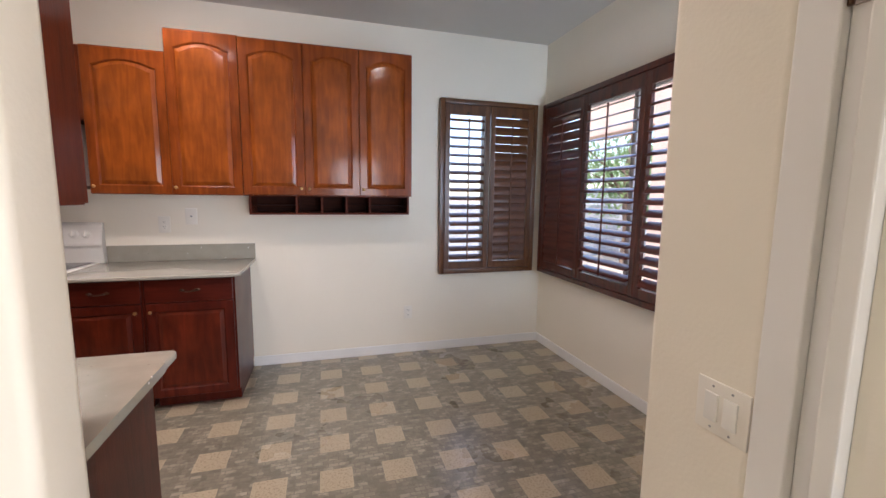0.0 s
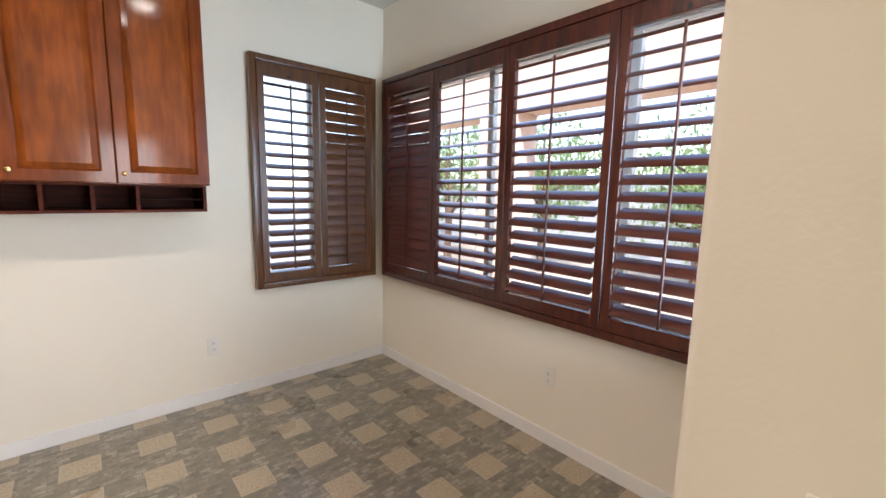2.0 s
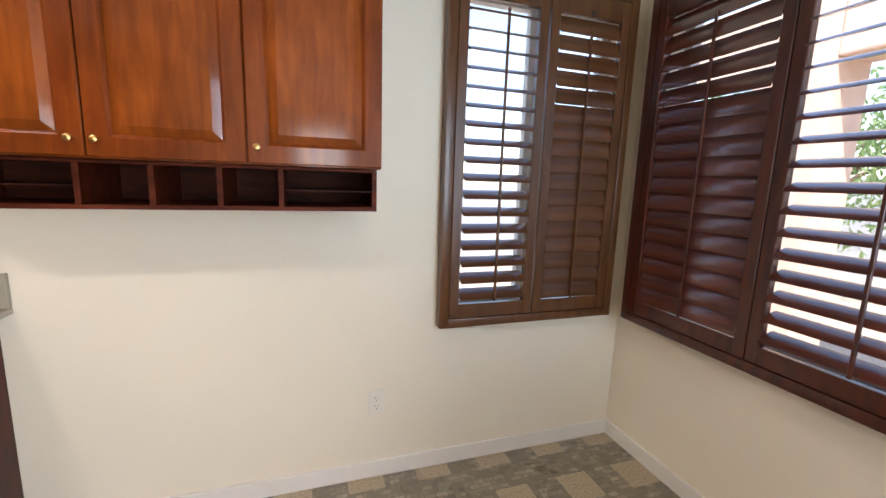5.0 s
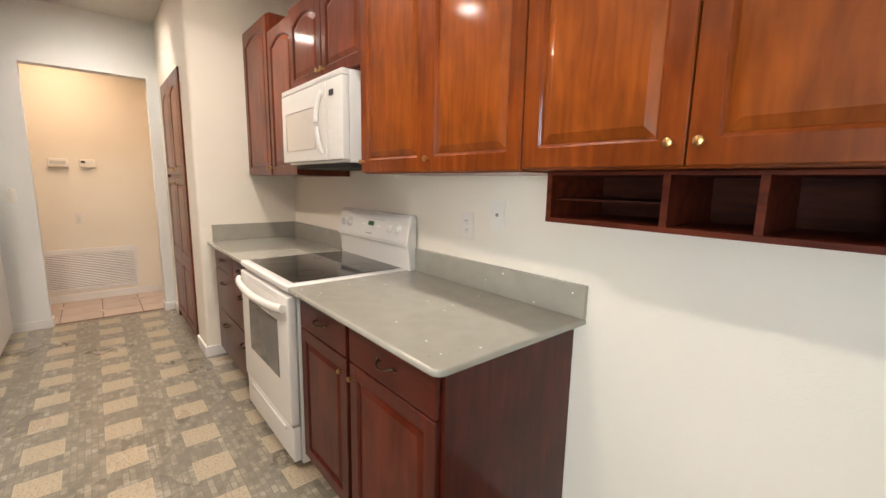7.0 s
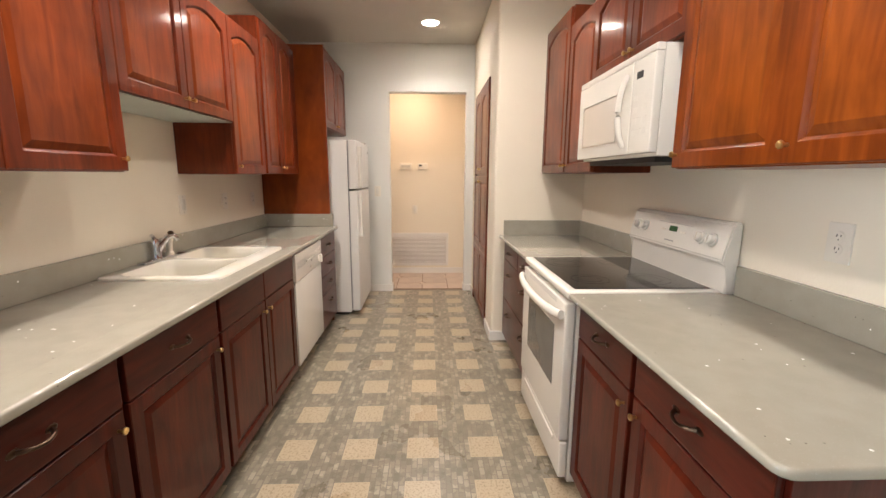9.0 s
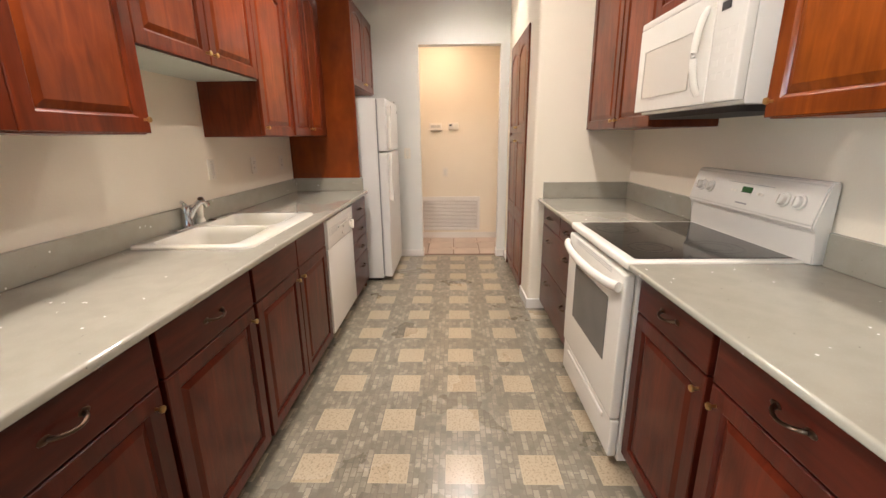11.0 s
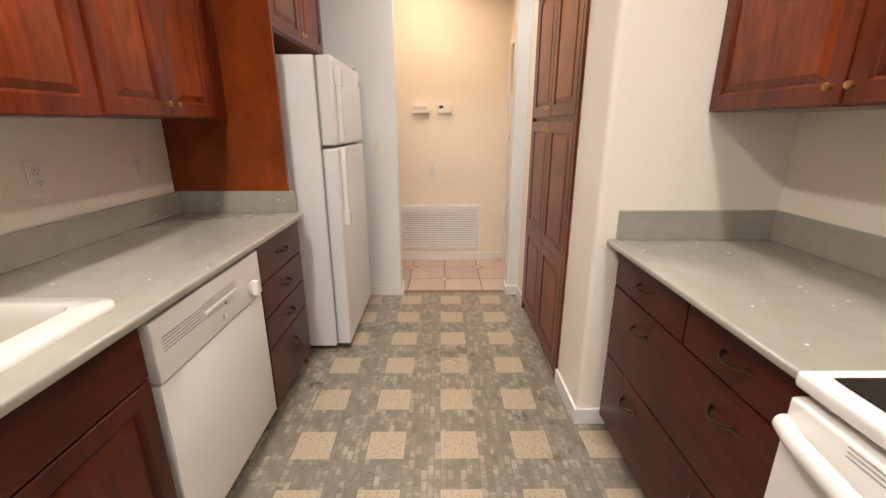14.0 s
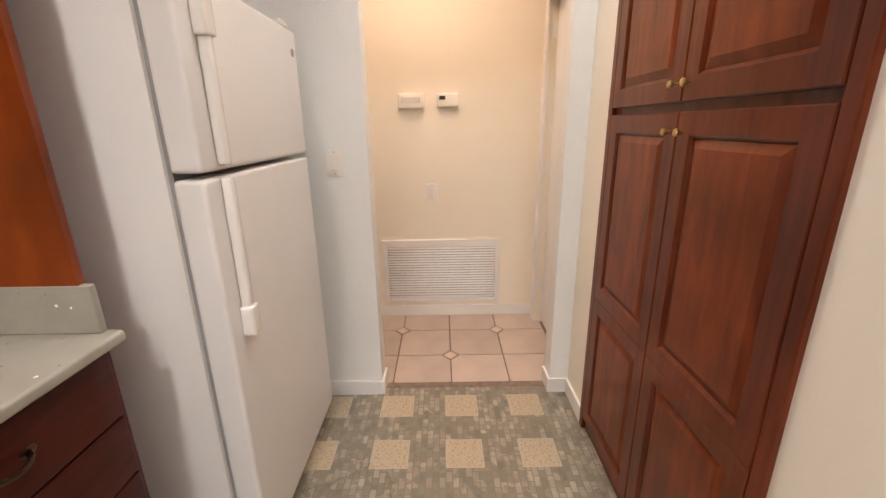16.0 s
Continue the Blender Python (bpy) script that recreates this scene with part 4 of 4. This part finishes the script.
# refrigerator
fr = thing("refrigerator", pose(-6.005, YS, 0, 0, 0, 180), "white top-freezer refrigerator with textured doors", "refrigerator")
FW, FY = 0.795, -0.75
part("body", box((0, FY, 0.03), (FW, -0.04, 1.722), 0.008, 2), M_FRIDGE, fr, "", True)
part("kick", box((0.03, FY + 0.03, 0.002), (FW - 0.03, -0.06, 0.032)), M_DARK, fr)
gask = part("gasket", box((0.012, FY - 0.012, 0.06), (FW - 0.012, FY, 1.72)), M_GREY, fr, "grey door gasket")
part("freezer_door", box((0, FY - 0.090, 1.262), (FW, FY - 0.012, 1.722), 0.014, 4), M_FRIDGE, fr, "", True)
part("main_door", box((0, FY - 0.090, 0.045), (FW, FY - 0.012, 1.246), 0.014, 4), M_FRIDGE, fr, "", True)
for z0, z1, flip in ((1.275, 1.66, 1), (0.80, 1.245, -1)):
    hx = 0.085
    h = part("door_handle", box((hx - 0.013, FY - 0.119, z0), (hx + 0.013, FY - 0.089, z1), 0.009, 3), M_WHITE, fr, "long white bar handle", True)
    zc = z1 - 0.04 if flip > 0 else z0 + 0.04
    part("handle_mount", box((hx - 0.022, FY - 0.125, zc - 0.045), (hx + 0.022, FY - 0.086, zc + 0.045), 0.008, 3), M_WHITE, h, "", True)
part("hinge_cover", box((FW - 0.10, FY - 0.07, 1.736), (FW - 0.01, FY + 0.03, 1.752), 0.005, 2), M_WHITE, fr, "", True)
part("badge", lathe([(0.015, 0), (0.015, 0.002)], 16, pose(FW - 0.05, FY - 0.090, 1.64, 90, 0, 0)), M_GREY, fr, "small round grey badge")

# ---- windows and shutters ----


def lens_bar(length, width=0.082, thick=0.012, n=6):
    """A louver: a lens-shaped section along local x."""
    bm = bmesh.new()
    sec = []
    for i in range(n + 1):
        u = i / n
        sec.append((-width / 2 + width * u, thick / 2 * math.sin(math.pi * u) ** 0.7))
    for i in range(1, n):
        u = 1 - i / n
        sec.append((-width / 2 + width * u, -thick / 2 * math.sin(math.pi * u) ** 0.7))
    rings = [[bm.verts.new((x, y, z)) for y, z in sec] for x in (0, length)]
    k = len(sec)
    for i in range(k):
        bm.faces.new((rings[0][i], rings[0][(i + 1) % k], rings[1][(i + 1) % k], rings[1][i]))
    bm.faces.new(rings[0][::-1])
    bm.faces.new(rings[1])
    bmesh.ops.recalc_face_normals(bm, faces=bm.faces[:])
    me = bpy.data.meshes.new("louver")
    bm.to_mesh(me)
    bm.free()
    for f in me.polygons:
        f.use_smooth = True
    me.set_sharp_from_angle(angle=radians(50))
    return me


def shutters(label, m, w, h, panels, frame_mat, louver_mat=None, back=-0.002):
    """Plantation shutters in a proud frame. panels: (from, to, lower tilt, upper tilt, rows of upper tilt, swing)."""
    s = thing("plantation_shutters", m, label, "shutters")
    fwid = 0.042
    parts = (((0, -0.062, 0), (fwid, back, h)), ((w - fwid, -0.062, 0), (w, back, h)), ((fwid, -0.062, 0), (w - fwid, back, fwid)), ((fwid, -0.062, h - fwid), (w - fwid, back, h)))
    for lo, hi in parts:
        part("frame_piece", box(lo, hi, 0.006, 2), frame_mat, s, "", True)
    for a, b, low, high, count, swing in panels:
        pw, z0, z1 = b - a, fwid + 0.004, h - fwid - 0.004
        st, foot, rail, y0, y1 = 0.048, 0.064, 0.088, -0.060, -0.030
        bm = bmesh.new()
        box((0.002, y0, z0), (st, y1, z1), 0.003, 1, bm)
        box((pw - st, y0, z0), (pw - 0.002, y1, z1), 0.003, 1, bm)
        box((st, y0 + 0.001, z0), (pw - st, y1 - 0.001, z0 + foot), 0.002, 1, bm)
        box((st, y0 + 0.001, z1 - rail), (pw - st, y1 - 0.001, z1), 0.002, 1, bm)
        p = part("shutter_panel", bm, frame_mat, s)
        p.matrix_local = Matrix.Translation((a, 0, 0)) @ (pose(0, -0.045, 0, 0, 0, swing) @ pose(0, 0.045, 0) if swing else Matrix())
        lo, hi = z0 + foot + 0.006, z1 - rail - 0.006
        rows = max(1, round((hi - lo) / 0.0745))
        step = (hi - lo) / rows
        me = lens_bar(pw - 2 * st - 0.006)
        me.materials.append(louver_mat or M_LOUVER)
        for i in range(rows):
            tilt = (high if i >= rows - count else low) + random.uniform(-1.6, 1.6)
            ob = new("louver", me)
            ob.parent = p
            ob.matrix_local = pose(st + 0.003, (y0 + y1) / 2, lo + step * (i + 0.5), tilt, 0, 0)
        part("rod_notch", lathe([(0.011, 0), (0.011, 0.0016)], 14, pose(pw / 2, y0 + 0.0004, z1 - rail + 0.016, 90, 0, 0)), M_DARK, p, "dark notch above the rod")
        ty = (y0 + y1) / 2 - 0.042 * math.cos(radians(low)) - 0.006
        part("tilt_rod", box((pw / 2 - 0.006, ty - 0.005, lo + 0.03 - 0.041 * math.sin(radians(low))), (pw / 2 + 0.006, ty + 0.005, hi - 0.01 - 0.041 * math.sin(radians(low))), 0.002, 1), frame_mat, p)
    return s


def window(name, m, w, h, depth, mullions, label):
    """Vinyl window set in the wall's hole: frame, mullions and panes; local y = 0 is the room's face of the wall."""
    win = thing(name, m, label, "window", "", "structure")
    f, y0, y1 = 0.045, depth - 0.07, depth - 0.015
    for lo, hi in (((0, y0, 0), (f, y1, h)), ((w - f, y0, 0), (w, y1, h)), ((f, y0, 0), (w - f, y1, f)), ((f, y0, h - f), (w - f, y1, h))):
        part("window_frame", box(lo, hi, 0.004, 1), M_VINYL_FRAME, win)
    edges = [f] + list(mullions) + [w - f]
    for u in mullions:
        part("mullion", box((u - 0.022, y0 + 0.004, f), (u + 0.022, y1 - 0.004, h - f), 0.003, 1), M_VINYL_FRAME, win)
    for a, b in zip(edges, edges[1:]):
        g = part("pane", box((a, y0 + 0.024, f), (b, y0 + 0.028, h - f)), M_GLASS, win)
        g.visible_shadow = False
    return win


i1, i2, i3 = inner(W1), inner(W2), inner(W3)
window("window_1", pose(i1[0], 0, i1[2]), i1[1] - i1[0], i1[3] - i1[2], T, [0.42], "white vinyl sliding window behind shutters")
window("window_2", pose(XE, i2[1], i2[2], 0, 0, -90), i2[1] - i2[0], i2[3] - i2[2], T, [0.95, 1.85], "wide white vinyl window behind shutters")
window("window_3", pose(i3[1], YN, i3[2], 0, 0, 180), i3[1] - i3[0], i3[3] - i3[2], T, [0.42], "white vinyl window behind shutters")
w1, h1 = W1[1] - W1[0], W1[3] - W1[2]
shutters("brown wooden two-panel plantation shutters, one panel closed", pose(W1[0], 0, W1[2]), w1, h1,
         [(0.042, w1 / 2 - 0.003, 27, 25, 6, 0), (w1 / 2 + 0.003, w1 - 0.042, 76, 69, 5, 0)], M_SHUTTER_BROWN, M_LOUVER_BROWN)
w2, h2 = W2[1] - W2[0], W2[3] - W2[2]
shutters("dark mahogany four-panel plantation shutters, half open", pose(0, W2[1], W2[2], 0, 0, -90), w2, h2,
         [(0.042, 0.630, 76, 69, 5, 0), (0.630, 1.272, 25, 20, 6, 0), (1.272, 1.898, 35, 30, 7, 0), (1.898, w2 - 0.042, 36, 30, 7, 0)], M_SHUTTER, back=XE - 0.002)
w3, h3 = W3[1] - W3[0], W3[3] - W3[2]
shutters("dark mahogany two-panel plantation shutters with tilted louvers", pose(W3[1], YN - 0.014, W3[2], 0, 0, 180), w3, h3,
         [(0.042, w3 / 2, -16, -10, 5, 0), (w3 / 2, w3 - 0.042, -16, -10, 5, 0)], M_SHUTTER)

# ---- trim and small fixtures ----
BBH, BBT = 0.082, 0.013


def baseboard(lo, hi):
    return structure("baseboard", box(lo, hi, 0.004, 2), M_TRIM, "white painted baseboard", "baseboard")


baseboard((-2.600, -BBT, 0.0), (XE - BBT, 0.0, BBH))
baseboard((XE - BBT, YN, 0.0), (XE, 0.0, BBH))
baseboard((XB + 0.13, YN, 0.0), (XE - BBT, YN + BBT, BBH))
baseboard((XP - 0.005, YP - BBT, 0.0), (XP + BBT, YP + 0.145, BBH))
baseboard((PX1, YP - BBT, 0.0), (XP - 0.005, YP, BBH))
baseboard((XW, YP - BBT, 0.0), (PX0 - 0.02, YP, BBH))
baseboard((XW, -0.83, 0.0), (XW + BBT, YP - BBT, BBH))
baseboard((XW - 0.12, -0.83 - BBT, 0.0), (XW + BBT, -0.83, BBH))
baseboard((XW, -2.05, 0.0), (XW + BBT, -1.712, BBH))
baseboard((XW - 0.12, -1.712, 0.0), (XW + BBT, -1.712 + BBT, BBH))
baseboard((-7.85, -4.08, 0.0), (-7.85 + BBT, -0.73, BBH))


def plate(name, label, m, w=0.074, h=0.118, kind="outlet", gangs=1):
    """A wall plate; local face towards -y."""
    p = thing(name, m, label, "outlet" if kind == "outlet" else "switch")
    part("cover_plate", box((-w / 2, -0.006, -h / 2), (w / 2, 0.0, h / 2), 0.0025, 2), M_PLASTIC, p, "", True)
    if kind == "outlet":
        for s in (-0.02, 0.02):
            r = part("receptacle", lathe([(0.0165, 0), (0.016, 0.002)], 20, pose(0, -0.006, s, 90, 0, 0)), M_PLASTIC, p)
            for dx, hh in ((-0.0065, 0.009), (0.0065, 0.007)):
                part("slot", box((dx - 0.0012, -0.0088, s - hh / 2 + 0.003), (dx + 0.0012, -0.0078, s + hh / 2 + 0.003)), M_SLOT, r)
            part("slot", box((-0.002, -0.0088, s - 0.011), (0.002, -0.0078, s - 0.007)), M_SLOT, r)
    elif kind == "switch":
        n = gangs
        for i in range(n):
            cx = (i - (n - 1) / 2) * 0.046
            part("rocker", box((cx - 0.016, -0.011, -0.033), (cx + 0.016, -0.005, 0.033), 0.003, 2), M_WHITE, p, "", True)
            for z in (-0.048, 0.048):
                part("screw", lathe([(0.003, 0), (0.0025, 0.0012)], 10, pose(cx, -0.006, z, 90, 0, 0)), M_GREY, p)
    elif kind == "jack":
        part("jack", lathe([(0.008, 0), (0.007, 0.003)], 14, pose(0, -0.006, 0, 90, 0, 0)), M_GREY, p, "small grey jack")
    return p


plate("outlet", "white duplex outlet low on the nook wall", pose(-1.293, 0, 0.377))
plate("outlet", "white duplex outlet low under the wide window", pose(XE, -1.705, 0.400, 0, 0, -90))
plate("outlet", "white duplex outlet on the wall above the worktop", pose(-3.185, 0, 1.193), 0.08, 0.125)
plate("wall_plate", "white phone jack plate above the worktop", pose(-3.0, 0, 1.255), 0.082, 0.125, "jack")
plate("outlet", "white duplex outlet above the sink worktop", pose(-5.62, YS, 1.19, 0, 0, 180))
plate("outlet", "white outlet above the sink worktop near the sink", pose(-5.13, YS, 1.20, 0, 0, 180))
plate("light_switch", "white rocker switch above the sink worktop", pose(-4.59, YS, 1.208, 0, 0, 180), kind="switch")
plate("light_switch", "white rocker switch beside the doorway", pose(XW, -1.861, 1.21, 0, 0, 90), kind="switch")
plate("light_switch", "white rocker switch on the hall wall", pose(-7.85, -1.453, 0.923, 0, 0, 90), kind="switch")
plate("light_switch", "white double switch plate on the wall end", pose(XB, -2.970, 0.965, 0, 0, -90), 0.125, 0.122, "switch", 2)

# hall wall devices, facing +x
th = thing("thermostat", pose(-7.85, -1.34, 1.52, 0, 0, 90), "white wall thermostat with a small screen", "thermostat")
part("case", box((-0.068, -0.03, -0.042), (0.068, 0.0, 0.042), 0.006, 3), M_PLASTIC, th, "", True)
part("screen", box((-0.052, -0.032, 0.002), (-0.014, -0.028, 0.026)), M_SLOT, th, "small dark screen")
ct = thing("control_box", pose(-7.85, -1.575, 1.518, 0, 0, 90), "beige wall control box with a slotted front", "control box")
part("case", box((-0.082, -0.032, -0.045), (0.082, 0.0, 0.045), 0.006, 3), M_PLASTIC, ct, "", True)
# Raised plate; its darker colour stands in for a recess's shade.
part("front_recess", box((-0.062, -0.034, -0.012), (0.062, -0.030, 0.022), 0.002, 1), M_SHADED, ct)
vt = thing("return_air_grille", pose(-7.85, -1.397, 0.112, 0, 0, 90), "white return air grille with horizontal slats", "vent")
VW, VH = 0.84, 0.475
for lo, hi in (((-VW / 2, -0.014, 0), (-VW / 2 + 0.035, 0, VH)), ((VW / 2 - 0.035, -0.014, 0), (VW / 2, 0, VH)), ((-VW / 2 + 0.035, -0.0145, 0), (VW / 2 - 0.035, 0, 0.03)), ((-VW / 2 + 0.035, -0.0145, VH - 0.055), (VW / 2 - 0.035, 0, VH))):
    part("frame", box(lo, hi, 0.003, 1), M_TRIM, vt)
part("backing", box((-VW / 2 + 0.036, -0.003, 0.031), (VW / 2 - 0.036, -0.0005, VH - 0.056)), M_VENT_BACK, vt)
for i in range(20):
    sl = box((-VW / 2 + 0.036, -0.0062, -0.0012), (VW / 2 - 0.036, 0.0062, 0.0012))
    part("slat", sl, M_TRIM, vt).matrix_local = pose(0, -0.0105, 0.041 + i * 0.0195, 52, 0, 0)

# hall door at the north end
hd = thing("door_1", pose(-7.73, -0.73, 0), "white flush hall door in a painted frame", "door", "", "structure")
for lo, hi in (((-0.065, -0.016, 0.0), (0.012, 0.0, 2.12)), ((0.648, -0.016, 0.0), (0.725, 0.0, 2.12)), ((0.012, -0.016, 2.05), (0.648, 0.0, 2.12))):
    part("casing", box(lo, hi, 0.004, 2), M_TRIM, hd)
part("leaf", box((0.018, 0.045, 0.008), (0.642, 0.08, 2.045), 0.002, 1), M_TRIM, hd)
for z in (0.22, 1.05, 1.85):
    part("hinge", box((0.012, 0.016, z), (0.020, 0.046, z + 0.09), 0.002, 1), M_TRIM, hd, "painted hinge")

# door frame by the entry
ed = thing("door_frame", pose(XB, -3.04, 0), "white painted door frame with hinge leaves", "door frame", "", "structure")
part("casing", box((-0.012, -0.071, 0.0), (0.13, 0.0, 2.14), 0.005, 3), M_TRIM, ed)
part("jamb", box((0.010, -0.120, 0.0), (0.13, -0.0715, 2.14), 0.002, 1), M_TRIM, ed)
part("door_edge", box((-0.030, -0.156, 0.01), (0.13, -0.1205, 2.10), 0.004, 2), M_WHITE, ed, "white door edge")
part("infill", box((0.0, -0.66, 0.0), (0.13, -0.157, CEIL)), M_WALL, ed)
part("header", box((0.0, -0.157, 2.141), (0.13, 0.0, CEIL)), M_WALL, ed)
for z in (0.35, 1.75):
    part("hinge", box((0.002, -0.116, z), (0.0098, -0.078, z + 0.09)), M_VENT_BACK, ed, "painted hinge leaf")
    part("hinge_pin", lathe([(0.005, 0.0), (0.005, 0.09)], 10, Matrix.Translation((0.0, -0.0755, z))), M_BRONZE, ed, "dark hinge pin")

# recessed lights, among them the two added on the north side
for lx, ly, watts in DOWNLIGHTS:
    rl = thing("recessed_light", pose(lx, ly, CEIL), "white recessed ceiling light, lit", "light", "recessed lights")
    ringb = lathe([(0.078, -0.001), (0.096, -0.001), (0.096, -0.005), (0.083, -0.010), (0.078, -0.009), (0.078, -0.001)], 28, None, False)
    part("trim_ring", ringb, M_TRIM, rl, "", True)
    part("lens", lathe([(0.077, -0.0005), (0.077, -0.004), (0.055, -0.006)], 24), M_LENS, rl, "glowing lens", True)

# ---- hall floor tiles ----
structure("floor_hall", boxes(((-7.85, -4.08, -0.06), (-6.961, -0.001, -0.008))), M_GROUT, "brown grout bed of the hall's tile floor", "floor")
hall = bpy.data.objects["floor_hall"]
P, X0, Y0 = 0.325, -7.276, -1.345
tile_meshes = {}


def tile_mesh(cut):
    """A square tile with two opposite corners cut for the diamonds."""
    if cut in tile_meshes:
        return tile_meshes[cut]
    h, c, g = P / 2 - 0.004, 0.052, 0.002
    corners = [(-h, -h), (h, -h), (h, h), (-h, h)]
    outline = []
    for i, (x, y) in enumerate(corners):
        if i % 2 == cut:
            sx, sy = (1 if x < 0 else -1), (1 if y < 0 else -1)
            a, b = (x + sx * c, y), (x, y + sy * c)
            outline += [b, a] if i in (0, 2) else [a, b]
        else:
            outline.append((x, y))
    bm = bmesh.new()
    rings = [[bm.verts.new((x * s, y * s, z)) for x, y in outline] for s, z in ((1, -0.012), (1, -0.0025), (0.985, 0.0))]
    k = len(outline)
    for a, b in zip(rings, rings[1:]):
        for i in range(k):
            bm.faces.new((a[i], a[(i + 1) % k], b[(i + 1) % k], b[i]))
    bm.faces.new(rings[-1])
    bmesh.ops.recalc_face_normals(bm, faces=bm.faces[:])
    me = bpy.data.meshes.new("tile")
    bm.to_mesh(me)
    bm.free()
    me.materials.append(M_TERRA)
    tile_meshes[cut] = me
    return me


inset = box((-0.031, -0.031, -0.012), (0.031, 0.031, 0.0), 0.002, 1)
inset_me = bpy.data.meshes.new("inset_tile")
inset.to_mesh(inset_me)
inset.free()
inset_me.materials.append(M_INSET)
for ix in range(-2, 2):
    for iy in range(-9, 2):
        cx, cy = X0 + (ix + 0.5) * P, Y0 + (iy + 0.5) * P
        if -7.9 < cx < -7.03 and cy < -0.73:
            t = new("tile", tile_mesh(0 if (ix + iy) % 2 == 0 else 1))
            t.parent = hall
            t.matrix_local = Matrix.Translation((cx, cy, 0))
        if (ix + iy) % 2 == 0 and -7.83 < X0 + ix * P < -7.0 and Y0 + iy * P < -0.78:
            t = new("inset_tile", inset_me)
            t.parent = hall
            t.matrix_local = pose(X0 + ix * P, Y0 + iy * P, 0.0005, 0, 0, 45)
structure("threshold", box((-6.99, -1.712, -0.01), (-6.945, -0.83, 0.004), 0.003, 1), M_GROUT, "thin brown strip between vinyl and tile", "trim")

# ---- outside ----
structure("ground", boxes(((-200, -200, -0.30), (200, 200, -0.20))), M_GROUND, "gravel yard around the house", "ground")
nb = thing("porch", pose(2.6, -1.4, -0.2), "pink stucco porch with an arched opening outside the window", "porch")
part("pillar", box((-0.2, -2.2, 0), (0.25, -1.2, 3.2), 0.02, 2), M_STUCCO, nb)
part("pillar", box((-0.2, 1.95, 0), (0.25, 2.6, 3.3), 0.02, 2), M_STUCCO, nb)
part("lintel", box((-0.2, -1.2, 2.66), (0.25, 1.95, 3.3), 0.02, 2), M_STUCCO, nb)
part("lintel", box((-0.2, 2.6, 2.66), (0.25, 4.4, 3.3), 0.02, 2), M_STUCCO, nb)
fence = thing("block_wall", pose(8.5, -2, -0.2), "tan block garden wall beyond the yard", "garden wall")
part("wall", box((0, -14, 0), (0.2, 16, 1.9)), M_BLOCK, fence)
fence2 = thing("block_wall", pose(-6, 6.5, -0.2), "tan block garden wall beyond the side yard", "garden wall")
part("wall", box((-8, 0, 0), (14.5, 0.2, 1.45)), M_BLOCK, fence2)


def tree(x, y, h, spread, seed, leaves=2600):
    rnd = random.Random(seed)
    t = thing("tree", pose(x, y, -0.2), "leafy green garden tree outside the window", "tree", "garden trees")
    bm = bmesh.new()
    limbs = [([(0, 0, 0), (0.05, 0.03, h * 0.25), (0.0, 0.1, h * 0.5), (0.1, 0.1, h * 0.85)], [0.11, 0.09, 0.07, 0.02])]
    ends = [(0.1, 0.1, h * 0.85)]
    for i in range(9):
        a, z = rnd.uniform(0, 6.28), h * rnd.uniform(0.25, 0.6)
        r = spread * rnd.uniform(0.5, 0.95)
        e = (r * math.cos(a), r * math.sin(a), z + h * rnd.uniform(0.1, 0.38))
        limbs.append(([(0.02, 0.05, z), (e[0] * 0.5, e[1] * 0.5, z + (e[2] - z) * 0.65), e], [0.05, 0.03, 0.01]))
        ends += [e, (e[0] * 0.6, e[1] * 0.6, z + (e[2] - z) * 0.7)]
    for pts, rad in limbs:
        b = tube(pts, rad, 7)
        me = bpy.data.meshes.new("t")
        b.to_mesh(me)
        b.free()
        bm.from_mesh(me)
        bpy.data.meshes.remove(me)
    part("trunk", bm, M_BARK, t)
    verts, faces = [], []
    for i in range(leaves):
        c = Vector(rnd.choice(ends)) + Vector((rnd.gauss(0, 1), rnd.gauss(0, 1), rnd.gauss(0, 0.8))) * spread * 0.26
        q = Euler((rnd.uniform(0, 6.28), rnd.uniform(0, 6.28), rnd.uniform(0, 6.28))).to_quaternion()
        s = rnd.uniform(0.025, 0.055)
        k = len(verts)
        for p in ((-s * 1.6, 0, 0), (0, -s * 0.6, 0.01), (s * 1.6, 0, 0), (0, s * 0.6, 0.01)):
            verts.append(c + q @ Vector(p))
        faces.append((k, k + 1, k + 2, k + 3))
    me = bpy.data.meshes.new("crown")
    me.from_pydata([tuple(v) for v in verts], [], faces)
    me.materials.append(M_LEAF)
    ob = new("crown", me)
    ob.parent = t
    return t


tree(4.9, 4.6, 3.8, 1.5, 1, 3200)
tree(5.4, 2.2, 3.4, 1.5, 2, 3200)
tree(6.6, -0.4, 3.2, 1.5, 7, 2600)
tree(6.6, -5.9, 4.0, 1.6, 5, 4000)
tree(-0.9, 6.0, 3.0, 1.2, 3)
tree(-2.6, 5.8, 3.2, 1.2, 4)
